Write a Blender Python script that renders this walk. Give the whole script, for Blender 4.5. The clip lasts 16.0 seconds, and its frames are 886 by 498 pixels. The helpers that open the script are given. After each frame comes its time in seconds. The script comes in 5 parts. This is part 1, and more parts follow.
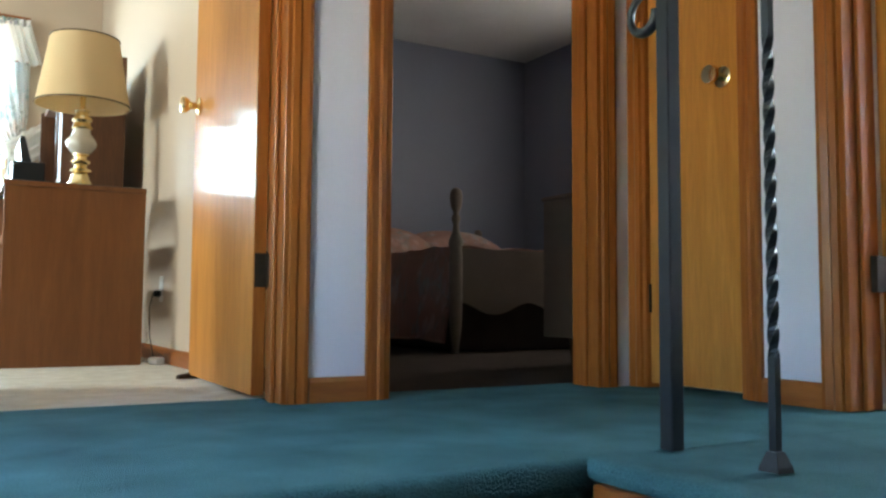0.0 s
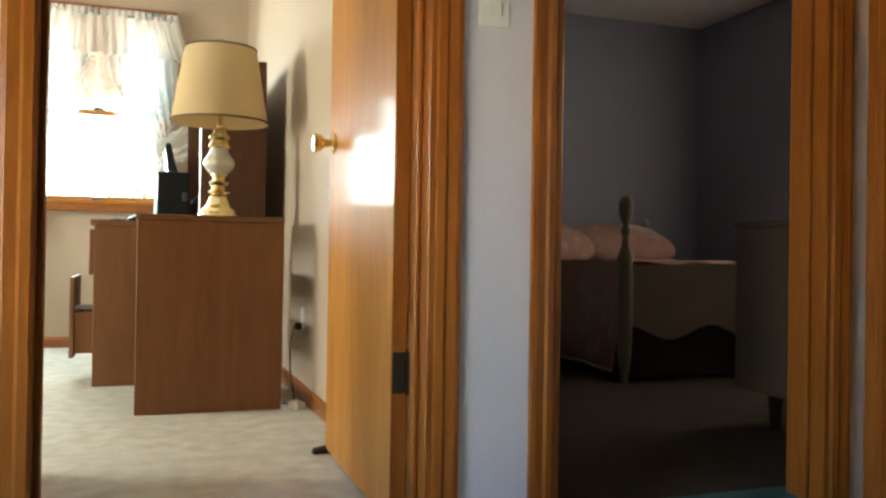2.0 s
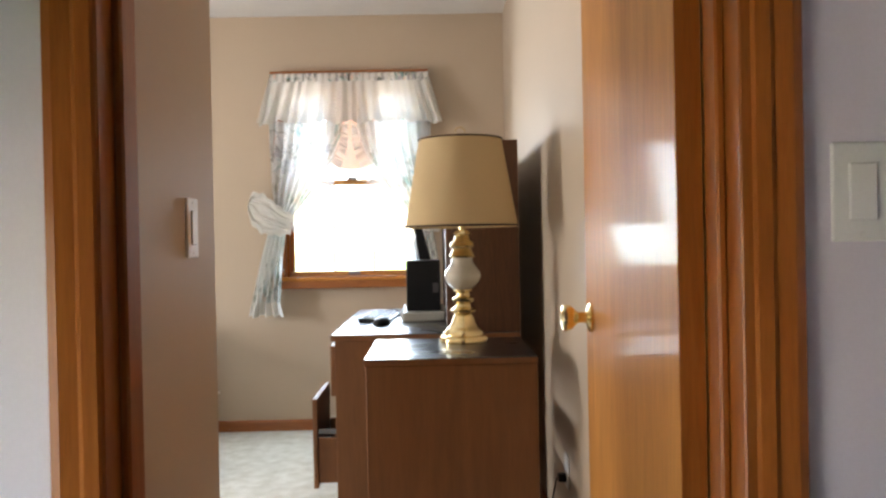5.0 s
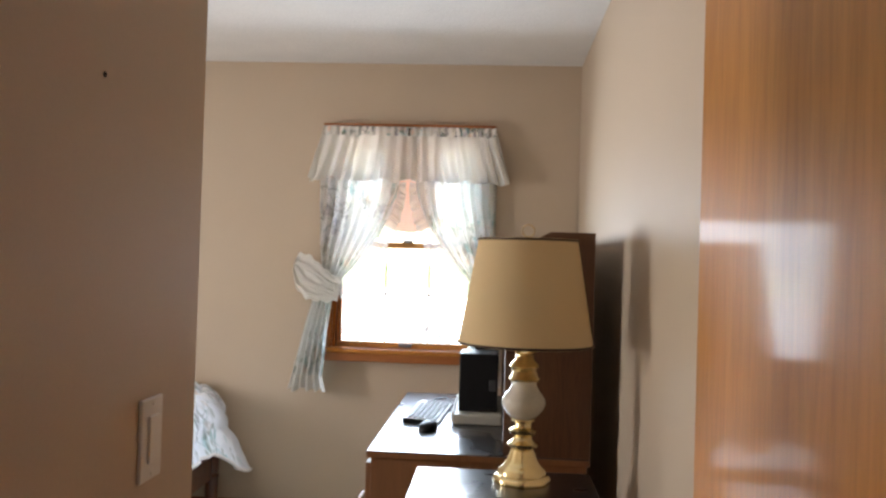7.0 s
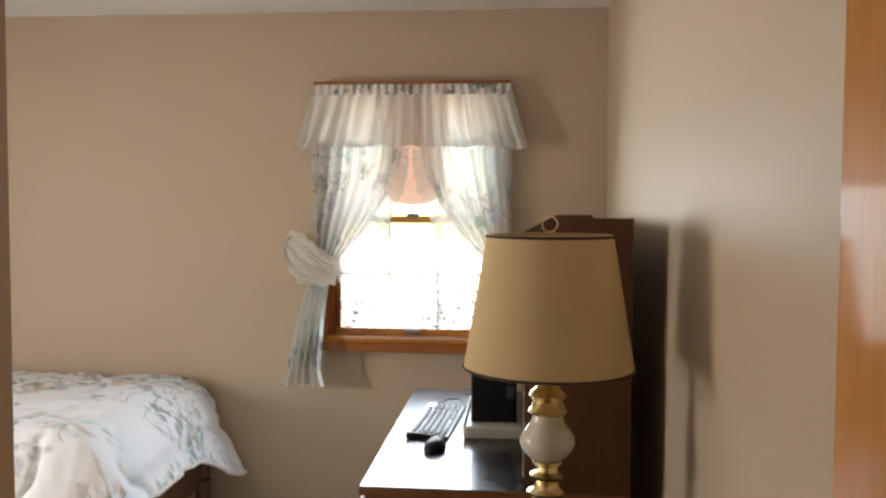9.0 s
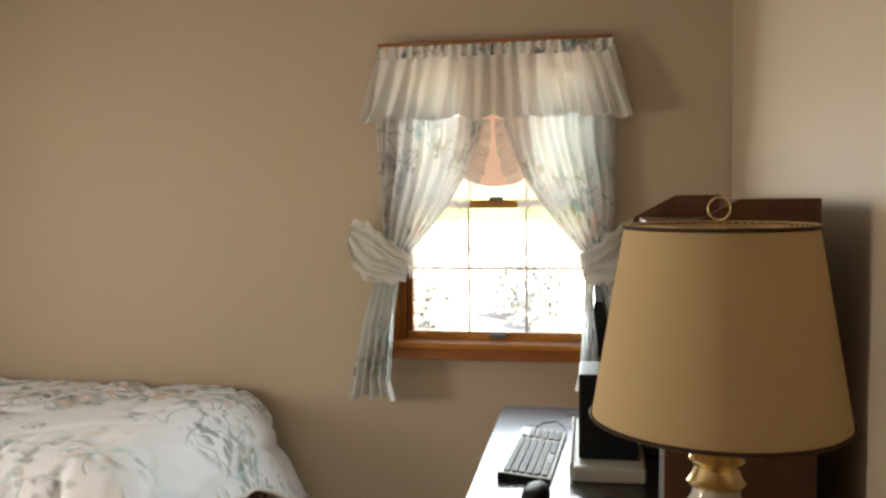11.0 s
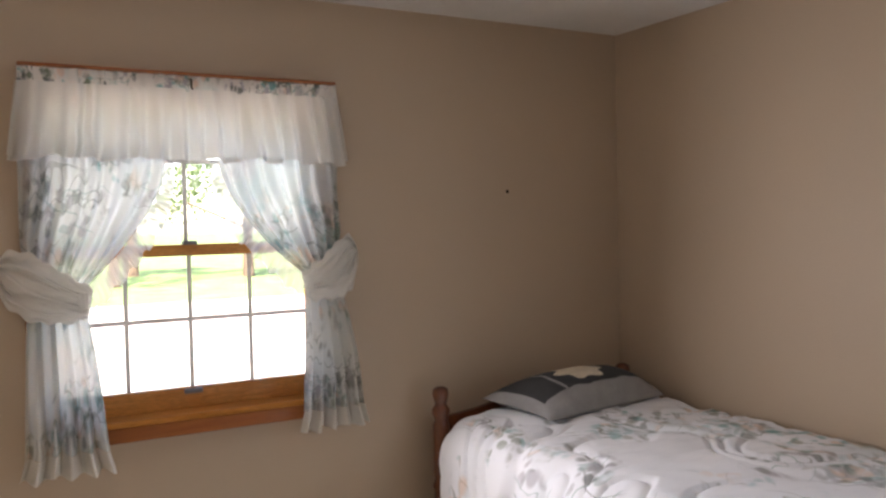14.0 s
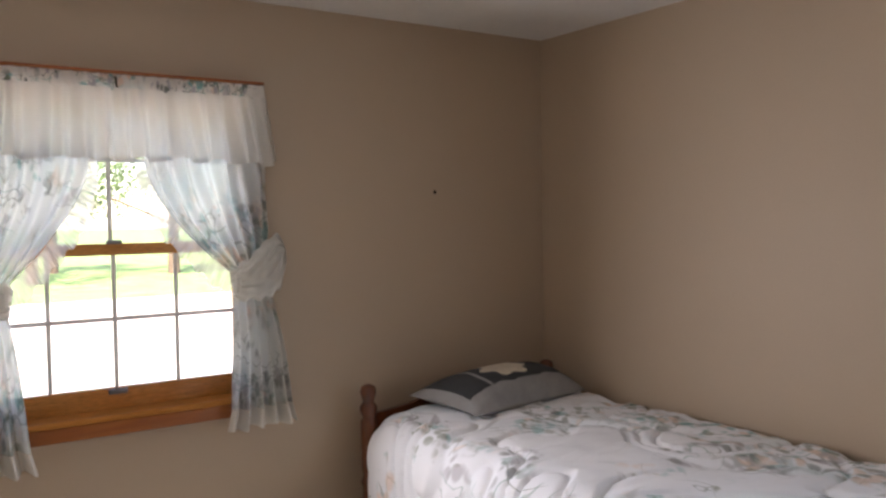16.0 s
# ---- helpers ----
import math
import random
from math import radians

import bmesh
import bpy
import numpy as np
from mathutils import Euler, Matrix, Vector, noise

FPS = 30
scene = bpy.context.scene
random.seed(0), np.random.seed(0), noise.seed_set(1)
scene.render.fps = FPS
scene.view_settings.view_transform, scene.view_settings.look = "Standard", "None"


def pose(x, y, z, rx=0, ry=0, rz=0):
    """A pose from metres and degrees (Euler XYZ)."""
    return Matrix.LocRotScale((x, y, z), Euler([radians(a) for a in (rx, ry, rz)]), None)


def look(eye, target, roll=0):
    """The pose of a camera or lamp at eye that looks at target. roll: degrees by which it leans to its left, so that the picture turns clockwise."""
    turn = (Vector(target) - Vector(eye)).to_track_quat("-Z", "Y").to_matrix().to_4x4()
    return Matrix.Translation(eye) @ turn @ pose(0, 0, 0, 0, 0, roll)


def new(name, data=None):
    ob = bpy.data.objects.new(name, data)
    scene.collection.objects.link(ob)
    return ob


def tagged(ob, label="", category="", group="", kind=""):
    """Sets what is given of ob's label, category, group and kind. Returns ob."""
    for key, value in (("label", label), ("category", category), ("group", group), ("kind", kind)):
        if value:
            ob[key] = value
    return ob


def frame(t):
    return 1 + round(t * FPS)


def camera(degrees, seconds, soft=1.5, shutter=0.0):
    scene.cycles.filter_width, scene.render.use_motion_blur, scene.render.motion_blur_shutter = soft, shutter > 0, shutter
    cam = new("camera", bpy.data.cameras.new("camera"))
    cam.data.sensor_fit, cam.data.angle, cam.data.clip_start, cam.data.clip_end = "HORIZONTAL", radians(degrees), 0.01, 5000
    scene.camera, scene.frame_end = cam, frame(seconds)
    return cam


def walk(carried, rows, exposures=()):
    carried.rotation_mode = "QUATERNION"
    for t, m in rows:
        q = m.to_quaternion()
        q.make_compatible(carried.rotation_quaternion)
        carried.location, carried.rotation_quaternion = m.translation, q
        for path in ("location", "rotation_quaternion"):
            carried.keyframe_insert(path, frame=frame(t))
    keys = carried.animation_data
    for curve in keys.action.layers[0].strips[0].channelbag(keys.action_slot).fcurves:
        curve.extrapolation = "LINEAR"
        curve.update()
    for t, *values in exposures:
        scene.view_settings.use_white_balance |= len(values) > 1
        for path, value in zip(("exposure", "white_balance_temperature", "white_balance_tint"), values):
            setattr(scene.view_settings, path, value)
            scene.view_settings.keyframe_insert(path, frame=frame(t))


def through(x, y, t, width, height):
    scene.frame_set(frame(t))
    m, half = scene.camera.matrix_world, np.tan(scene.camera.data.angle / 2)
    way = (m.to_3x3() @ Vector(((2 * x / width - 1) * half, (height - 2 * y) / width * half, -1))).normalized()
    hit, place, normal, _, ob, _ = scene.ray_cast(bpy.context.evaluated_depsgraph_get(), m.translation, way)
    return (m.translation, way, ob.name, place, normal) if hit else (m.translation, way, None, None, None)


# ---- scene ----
cam = camera(55.7, 16.0, soft=2.5)
PATH = [
    (0, (0.109, -0.253, 0.248), (1.11, 1.473, 0.386), 0.4),
    (0.5, (0.129, -0.126, 0.343), (1.041, 1.646, 0.518), 1.3),
    (1, (0.168, -0.06, 0.419), (1.113, 1.698, 0.534), 1.0),
    (1.5, (0.242, 0.059, 0.479), (0.971, 1.921, 0.539), 0.8),
    (2, (0.275, 0.165, 0.598), (0.95, 2.048, 0.614), 0.9),
    (2.5, (0.3, 0.324, 0.648), (0.777, 2.267, 0.679), 0.8),
    (3, (0.322, 0.4, 0.78), (0.756, 2.352, 0.782), 0.0),
    (3.5, (0.363, 0.489, 0.831), (0.614, 2.473, 0.858), -0.9),
    (4, (0.418, 0.602, 0.939), (0.524, 2.599, 0.95), -0.5),
    (4.2, (0.427, 0.651, 0.957), (0.51, 2.649, 0.973), -0.9),
    (6.3, (0.531, 1.09, 1.318), (0.466, 3.087, 1.243), -0.9),
    (6.5, (0.522, 1.132, 1.328), (0.442, 3.13, 1.291), -1.1),
    (7, (0.483, 1.304, 1.38), (0.353, 3.299, 1.41), 1.7),
    (7.5, (0.501, 1.399, 1.492), (0.41, 3.396, 1.41), 0.7),
    (8, (0.553, 1.506, 1.541), (0.436, 3.499, 1.433), -0.2),
    (8.2, (0.552, 1.584, 1.514), (0.416, 3.578, 1.434), -0.1),
    (10.3, (0.407, 2.177, 1.527), (0.17, 4.158, 1.397), -0.3),
    (10.5, (0.407, 2.244, 1.535), (0.147, 4.223, 1.407), -0.4),
    (11, (0.372, 2.427, 1.51), (0.027, 4.393, 1.375), -0.7),
    (11.5, (0.34, 2.549, 1.519), (-0.271, 4.447, 1.364), -1.5),
    (12, (0.33, 2.711, 1.53), (-0.638, 4.455, 1.379), -1.1),
    (12.5, (0.262, 2.816, 1.531), (-0.933, 4.414, 1.387), -0.5),
    (13, (0.166, 2.94, 1.558), (-1.21, 4.387, 1.435), -0.7),
    (13.5, (0.09, 2.963, 1.544), (-1.515, 4.153, 1.451), -1.5),
    (14, (0.051, 2.976, 1.53), (-1.694, 3.951, 1.467), -1.2),
    (14.5, (0.043, 2.979, 1.528), (-1.764, 3.834, 1.472), -0.1),
    (15, (0.056, 2.973, 1.533), (-1.744, 3.841, 1.46), 0.9),
    (15.5, (0.084, 2.968, 1.54), (-1.638, 3.98, 1.435), 0.7),
    (16, (0.109, 2.956, 1.545), (-1.549, 4.071, 1.471), -0.9),
]
EXPOSURES = [(0.0, 5.35, 6500, 0), (1.0, 5.22, 7000, 2), (2.0, 5.1, 7800, 4), (3.0, 4.95, 8200, 7), (3.5, 4.80, 7600, 14), (4.2, 4.68, 7200, 17), (6.3, 4.40, 7300, 17), (7.5, 4.13, 7200, 20),
             (10.5, 3.80, 8700, 16), (12.0, 3.58, 8600, 17), (13.0, 3.74, 8300, 16), (14.0, 3.49, 7300, 24), (16.0, 3.36, 7200, 24)]
walk(cam, [(t, look(eye, target, roll)) for t, eye, target, roll in PATH], EXPOSURES)

# ---- daylight ----
SUN_TURN, SUN_UP = radians(115), radians(58)     # clockwise from +y, above the horizon
world = bpy.data.worlds.new("daylight")
scene.world = world
world.use_nodes = True
wn = world.node_tree.nodes
sky = wn.new("ShaderNodeTexSky")
sky.sky_type, sky.sun_disc = "NISHITA", False
sky.sun_elevation, sky.sun_rotation = SUN_UP, SUN_TURN
world.node_tree.links.new(sky.outputs["Color"], wn["Background"].inputs["Color"])
wn["Background"].inputs["Strength"].default_value = 0.085
sun = new("sun", bpy.data.lights.new("sun", "SUN"))
sun.data.energy, sun.data.angle, sun.data.color = 2.8, radians(0.5), (1.0, 0.95, 0.87)
toward = Vector((math.sin(SUN_TURN) * math.cos(SUN_UP), math.cos(SUN_TURN) * math.cos(SUN_UP), math.sin(SUN_UP)))
sun.matrix_world = look(toward * 30, (0, 0, 0))


def sky_window(name, m, w, h, watts, color=(0.86, 0.93, 1.0)):
    """Sky light that comes in through one opening; it shines along the pose's -z."""
    lamp = new(name, bpy.data.lights.new(name, "AREA"))
    lamp.data.shape, lamp.data.size, lamp.data.size_y = "RECTANGLE", w, h
    lamp.data.energy, lamp.data.color = watts, color
    lamp.matrix_world = m
    return lamp


# sky light through the two bedroom windows
sky_window("window_light", look((0.0, 5.585, 1.28), (0.0, 4.0, 0.8)), 0.70, 0.70, 1.35, (0.62, 0.82, 1.0))
sky_window("window_light", look((-2.975, 3.69, 1.27), (0.0, 3.60, 1.0)), 0.68, 0.70, 2.6)
# sky light through the stairwell window, the side room's window and behind the second bedroom's drawn shade
sky_window("window_light", look((-0.47, 1.0, 0.70), (1.0, 1.0, 0.70)), 0.76, 0.86, 0.04, (0.84, 0.86, 1.0))
sky_window("window_light", look((4.51, 0.5, 1.45), (2.0, 0.5, 0.9)), 0.95, 1.05, 0.4)
sky_window("window_light", look((4.51, 3.6, 1.45), (2.0, 3.6, 1.2)), 0.95, 1.05, 0.95)

# ---- materials ----
def material(name, color, rough=0.6, metal=0.0, vary=0.12, scale=6.0, fine=90.0, bump=0.15, depth=0.004, coat=0.0, stretch=(1, 1, 1), spec=0.5, warm=None):
    """A surface with two scales of variation: slow drifts of colour and a fine grain with relief."""
    m = bpy.data.materials.new(name)
    m.use_nodes = True
    nt, b = m.node_tree, m.node_tree.nodes["Principled BSDF"]
    n = nt.nodes.new
    tc, mp = n("ShaderNodeTexCoord"), n("ShaderNodeMapping")
    mp.inputs["Scale"].default_value = stretch
    nt.links.new(tc.outputs["Object"], mp.inputs["Vector"])
    big, small = n("ShaderNodeTexNoise"), n("ShaderNodeTexNoise")
    big.inputs["Scale"].default_value, small.inputs["Scale"].default_value = scale, fine
    big.inputs["Detail"].default_value, small.inputs["Detail"].default_value = 5, 4
    for t in (big, small):
        nt.links.new(mp.outputs["Vector"], t.inputs["Vector"])
    mix = n("ShaderNodeMix")
    mix.data_type = "RGBA"
    ramp = n("ShaderNodeMapRange")
    ramp.inputs["From Min"].default_value, ramp.inputs["From Max"].default_value = 0.3, 0.7
    nt.links.new(big.outputs["Fac"], ramp.inputs["Value"])
    nt.links.new(ramp.outputs["Result"], mix.inputs["Factor"])
    lo = [c * (1 - vary) for c in color]
    hi = warm or [min(1, c * (1 + vary)) for c in color]
    mix.inputs["A"].default_value, mix.inputs["B"].default_value = (*lo, 1), (*hi, 1)
    mul = n("ShaderNodeMix")
    mul.data_type, mul.blend_type = "RGBA", "MULTIPLY"
    mul.inputs["Factor"].default_value = min(1.0, vary * 2.5)
    nt.links.new(mix.outputs["Result"], mul.inputs["A"])
    gr = n("ShaderNodeMapRange")
    gr.inputs["From Min"].default_value, gr.inputs["From Max"].default_value = 0.25, 0.75
    gr.inputs["To Min"].default_value, gr.inputs["To Max"].default_value = 0.55, 1.15
    nt.links.new(small.outputs["Fac"], gr.inputs["Value"])
    nt.links.new(gr.outputs["Result"], mul.inputs["B"])
    nt.links.new(mul.outputs["Result"], b.inputs["Base Color"])
    bp = n("ShaderNodeBump")
    bp.inputs["Strength"].default_value, bp.inputs["Distance"].default_value = bump, depth
    nt.links.new(small.outputs["Fac"], bp.inputs["Height"])
    nt.links.new(bp.outputs["Normal"], b.inputs["Normal"])
    rr = n("ShaderNodeMapRange")
    rr.inputs["To Min"].default_value, rr.inputs["To Max"].default_value = max(0, rough - 0.06), min(1, rough + 0.06)
    nt.links.new(big.outputs["Fac"], rr.inputs["Value"])
    nt.links.new(rr.outputs["Result"], b.inputs["Roughness"])
    b.inputs["Metallic"].default_value = metal
    b.inputs["Coat Weight"].default_value, b.inputs["Coat Roughness"].default_value = coat, 0.06
    b.inputs["Specular IOR Level"].default_value = spec
    return m


def wood(name, dark, light, rough=0.35, coat=0.6, grain=(14, 14, 1.2), rings=3.0, figure=0.5, pores=0.5):
    """Wood with long figure and fine pores along the object's z (or as grain says)."""
    m = bpy.data.materials.new(name)
    m.use_nodes = True
    nt, b = m.node_tree, m.node_tree.nodes["Principled BSDF"]
    n = nt.nodes.new
    tc, mp = n("ShaderNodeTexCoord"), n("ShaderNodeMapping")
    mp.inputs["Scale"].default_value = grain
    info = n("ShaderNodeObjectInfo")
    shift = n("ShaderNodeVectorMath")
    shift.operation = "MULTIPLY_ADD"
    nt.links.new(info.outputs["Random"], shift.inputs[0])
    shift.inputs[1].default_value = (7, 5, 3)
    nt.links.new(tc.outputs["Object"], shift.inputs[2])
    nt.links.new(shift.outputs["Vector"], mp.inputs["Vector"])
    figure_n, pore = n("ShaderNodeTexNoise"), n("ShaderNodeTexNoise")
    figure_n.inputs["Scale"].default_value, figure_n.inputs["Detail"].default_value, figure_n.inputs["Distortion"].default_value = rings, 6, 1.4
    pore.inputs["Scale"].default_value, pore.inputs["Detail"].default_value = rings * 9, 3
    for t in (figure_n, pore):
        nt.links.new(mp.outputs["Vector"], t.inputs["Vector"])
    rng = n("ShaderNodeMapRange")
    rng.inputs["From Min"].default_value, rng.inputs["From Max"].default_value = 0.5 - figure * 0.4, 0.5 + figure * 0.4
    nt.links.new(figure_n.outputs["Fac"], rng.inputs["Value"])
    mix = n("ShaderNodeMix")
    mix.data_type = "RGBA"
    mix.inputs["A"].default_value, mix.inputs["B"].default_value = (*dark, 1), (*light, 1)
    nt.links.new(rng.outputs["Result"], mix.inputs["Factor"])
    mul = n("ShaderNodeMix")
    mul.data_type, mul.blend_type = "RGBA", "MULTIPLY"
    mul.inputs["Factor"].default_value = pores
    pr = n("ShaderNodeMapRange")
    pr.inputs["From Min"].default_value, pr.inputs["From Max"].default_value, pr.inputs["To Min"].default_value = 0.35, 0.6, 0.5
    nt.links.new(pore.outputs["Fac"], pr.inputs["Value"])
    nt.links.new(mix.outputs["Result"], mul.inputs["A"])
    nt.links.new(pr.outputs["Result"], mul.inputs["B"])
    nt.links.new(mul.outputs["Result"], b.inputs["Base Color"])
    bp = n("ShaderNodeBump")
    bp.inputs["Strength"].default_value, bp.inputs["Distance"].default_value = 0.12, 0.001
    nt.links.new(pore.outputs["Fac"], bp.inputs["Height"])
    nt.links.new(bp.outputs["Normal"], b.inputs["Normal"])
    b.inputs["Roughness"].default_value = rough
    b.inputs["Coat Weight"].default_value, b.inputs["Coat Roughness"].default_value = coat, 0.12
    return m


def cloth(name, color, through=0.45, sheer=0.0, floral=0.0, scale=7.0, sparse=0.0):
    """Thin fabric that lets light through, with a printed flower pattern where floral is above 0."""
    m = bpy.data.materials.new(name)
    m.use_nodes = True
    nt = m.node_tree
    n, L = nt.nodes.new, nt.links.new
    nt.nodes.remove(nt.nodes["Principled BSDF"])
    out = nt.nodes["Material Output"]
    tc = n("ShaderNodeTexCoord")
    base = n("ShaderNodeRGB")
    base.outputs[0].default_value = (*color, 1)
    col = base.outputs[0]
    if floral:
        def noise_at(seed, sc, stretch=(1, 1, 1), distort=0.6):
            mp, no = n("ShaderNodeMapping"), n("ShaderNodeTexNoise")
            mp.inputs["Location"].default_value, mp.inputs["Scale"].default_value = (seed, seed * 1.7, seed * 0.6), stretch
            no.inputs["Scale"].default_value, no.inputs["Detail"].default_value, no.inputs["Distortion"].default_value = sc, 2, distort
            L(tc.outputs["Object"], mp.inputs["Vector"])
            L(mp.outputs["Vector"], no.inputs["Vector"])
            return no.outputs["Fac"]

        def ramp(value, lo, hi, to=1.0):
            rg = n("ShaderNodeMapRange")
            rg.inputs["From Min"].default_value, rg.inputs["From Max"].default_value, rg.inputs["To Max"].default_value = lo, hi, to
            L(value, rg.inputs["Value"])
            return rg.outputs["Result"]

        def math_node(kind, x, y):
            q = n("ShaderNodeMath")
            q.operation = kind
            for k, v in enumerate((x, y)):
                if isinstance(v, (int, float)):
                    q.inputs[k].default_value = v
                else:
                    L(v, q.inputs[k])
            return q.outputs[0]

        def over(prev, tint, mask):
            mx = n("ShaderNodeMix")
            mx.data_type = "RGBA"
            L(mask, mx.inputs["Factor"])
            L(prev, mx.inputs["A"])
            mx.inputs["B"].default_value = (*tint, 1)
            return mx.outputs["Result"]

        # sprays: stems as thin curved lines, petals as small cells, both only where a spray grows
        spray = ramp(noise_at(1.3, scale * 0.55), 0.45 + sparse, 0.53 + sparse)
        spray_b = ramp(noise_at(5.9, scale * 0.5), 0.47 + sparse, 0.55 + sparse)
        for seed, tint, where, stretch in ((2.2, (0.15, 0.19, 0.16), spray, (1, 1, 0.6)), (8.4, (0.22, 0.25, 0.23), spray_b, (0.7, 1, 1)), (3.7, (0.30, 0.44, 0.42), spray_b, (1, 0.7, 1))):
            ridge = math_node("ABSOLUTE", math_node("SUBTRACT", noise_at(seed, scale * 0.8, stretch), 0.5), 0.0)
            col = over(col, tint, math_node("MULTIPLY", ramp(ridge, 0.013, 0.005, 0.5 * floral), where))
        for seed, tint, where, size in ((0.5, (0.16, 0.42, 0.42), spray, 3.6), (4.4, (0.15, 0.17, 0.16), spray_b, 4.2), (6.1, (0.80, 0.62, 0.52), spray, 3.4), (9.3, (0.44, 0.43, 0.47), spray_b, 3.8), (7.2, (0.20, 0.24, 0.18), spray, 4.6)):
            vo, mp = n("ShaderNodeTexVoronoi"), n("ShaderNodeMapping")
            mp.inputs["Location"].default_value, mp.inputs["Scale"].default_value = (seed, seed * 2, seed * 3), (0.75, 1, 0.5)
            vo.inputs["Scale"].default_value = scale * size
            L(tc.outputs["Object"], mp.inputs["Vector"])
            L(mp.outputs["Vector"], vo.inputs["Vector"])
            few = ramp(noise_at(seed + 20, scale * 1.3), 0.50, 0.57)
            col = over(col, tint, math_node("MULTIPLY", math_node("MULTIPLY", ramp(vo.outputs["Distance"], 0.52, 0.34, 0.62 * floral), few), where))
        wash = ramp(noise_at(11.0, scale * 0.4), 0.55, 0.72, 0.35 * floral)
        col = over(col, (0.50, 0.76, 0.78), wash)
    weave = n("ShaderNodeTexNoise")
    weave.inputs["Scale"].default_value, weave.inputs["Detail"].default_value = 160, 3
    bp = n("ShaderNodeBump")
    bp.inputs["Strength"].default_value, bp.inputs["Distance"].default_value = 0.25, 0.002
    L(tc.outputs["Object"], weave.inputs["Vector"])
    L(weave.outputs["Fac"], bp.inputs["Height"])
    dif, tra = n("ShaderNodeBsdfDiffuse"), n("ShaderNodeBsdfTranslucent")
    mix = n("ShaderNodeMixShader")
    mix.inputs["Fac"].default_value = through
    for s in (dif, tra):
        L(col, s.inputs["Color"])
        L(bp.outputs["Normal"], s.inputs["Normal"])
    L(dif.outputs[0], mix.inputs[1])
    L(tra.outputs[0], mix.inputs[2])
    last = mix.outputs[0]
    if sheer:
        clear, mix2 = n("ShaderNodeBsdfTransparent"), n("ShaderNodeMixShader")
        mix2.inputs["Fac"].default_value = sheer
        L(last, mix2.inputs[1])
        L(clear.outputs[0], mix2.inputs[2])
        last = mix2.outputs[0]
    L(last, out.inputs["Surface"])
    return m


def pane_glass(name):
    m = bpy.data.materials.new(name)
    m.use_nodes = True
    nt = m.node_tree
    n, L = nt.nodes.new, nt.links.new
    nt.nodes.remove(nt.nodes["Principled BSDF"])
    clear, gloss, mix, fr = n("ShaderNodeBsdfTransparent"), n("ShaderNodeBsdfGlossy"), n("ShaderNodeMixShader"), n("ShaderNodeFresnel")
    gloss.inputs["Roughness"].default_value = 0.02
    fr.inputs["IOR"].default_value = 1.35
    L(fr.outputs[0], mix.inputs["Fac"])
    L(clear.outputs[0], mix.inputs[1])
    L(gloss.outputs[0], mix.inputs[2])
    L(mix.outputs[0], nt.nodes["Material Output"].inputs["Surface"])
    return m


M_WALL = material("beige wall paint", (0.53, 0.42, 0.31), 0.55, vary=0.03, scale=1.2, fine=240, bump=0.12, depth=0.0015)
M_HALL = material("off-white wall paint", (0.69, 0.635, 0.69), 0.55, vary=0.03, scale=1.5, fine=240, bump=0.1, depth=0.0015)
M_BLUE = material("grey-mauve wall paint", (0.27, 0.285, 0.34), 0.6, vary=0.04, scale=1.5, fine=240, bump=0.1, depth=0.0015)
M_CEIL = material("stippled white ceiling", (0.80, 0.79, 0.77), 0.85, vary=0.04, scale=3, fine=70, bump=0.5, depth=0.006)
M_TEAL = material("teal pile carpet", (0.085, 0.20, 0.215), 0.95, vary=0.25, scale=5, fine=260, bump=0.9, depth=0.008, spec=0.1)
M_CREAM = material("cream sculpted carpet", (0.79, 0.74, 0.61), 0.95, vary=0.16, scale=14, fine=200, bump=0.9, depth=0.010, spec=0.1, warm=(0.86, 0.83, 0.74))
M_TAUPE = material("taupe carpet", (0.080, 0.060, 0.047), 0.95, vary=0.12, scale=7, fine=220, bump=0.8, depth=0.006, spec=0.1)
M_TRIM = wood("amber varnished trim", (0.29, 0.080, 0.014), (0.38, 0.120, 0.023), 0.36, 0.12, (10, 10, 0.9), pores=0.22)
M_TRIM.node_tree.nodes["Principled BSDF"].inputs["Specular IOR Level"].default_value = 0.2
M_TRIM_X = wood("amber varnished trim lying", (0.29, 0.080, 0.014), (0.38, 0.120, 0.023), 0.36, 0.4, (0.9, 10, 10), pores=0.22)
M_TRIM_Y = wood("amber varnished trim lying across", (0.29, 0.080, 0.014), (0.38, 0.120, 0.023), 0.36, 0.4, (10, 0.9, 10), pores=0.22)
M_SASH = wood("golden varnished sash", (0.56, 0.22, 0.045), (0.72, 0.33, 0.09), 0.35, 0.4, (1.5, 10, 10))
M_SILL = wood("golden varnished sill", (0.48, 0.185, 0.040), (0.62, 0.26, 0.065), 0.42, 0.0, (0.9, 10, 10))
M_SILL.node_tree.nodes["Principled BSDF"].inputs["Specular IOR Level"].default_value = 0.1
M_DOOR = wood("honey birch door", (0.46, 0.172, 0.033), (0.61, 0.262, 0.060), 0.46, 0.11, (5, 5, 0.5), 2.2, 0.7, 0.25)
M_DOOR.node_tree.nodes["Principled BSDF"].inputs["Specular IOR Level"].default_value = 0.10
M_DOOR.node_tree.nodes["Principled BSDF"].inputs["Coat Roughness"].default_value = 0.085
M_OAK = wood("brown oak laminate", (0.195, 0.074, 0.024), (0.265, 0.105, 0.035), 0.5, 0.05, (9, 9, 0.7), 2.0, 0.7, 0.18)
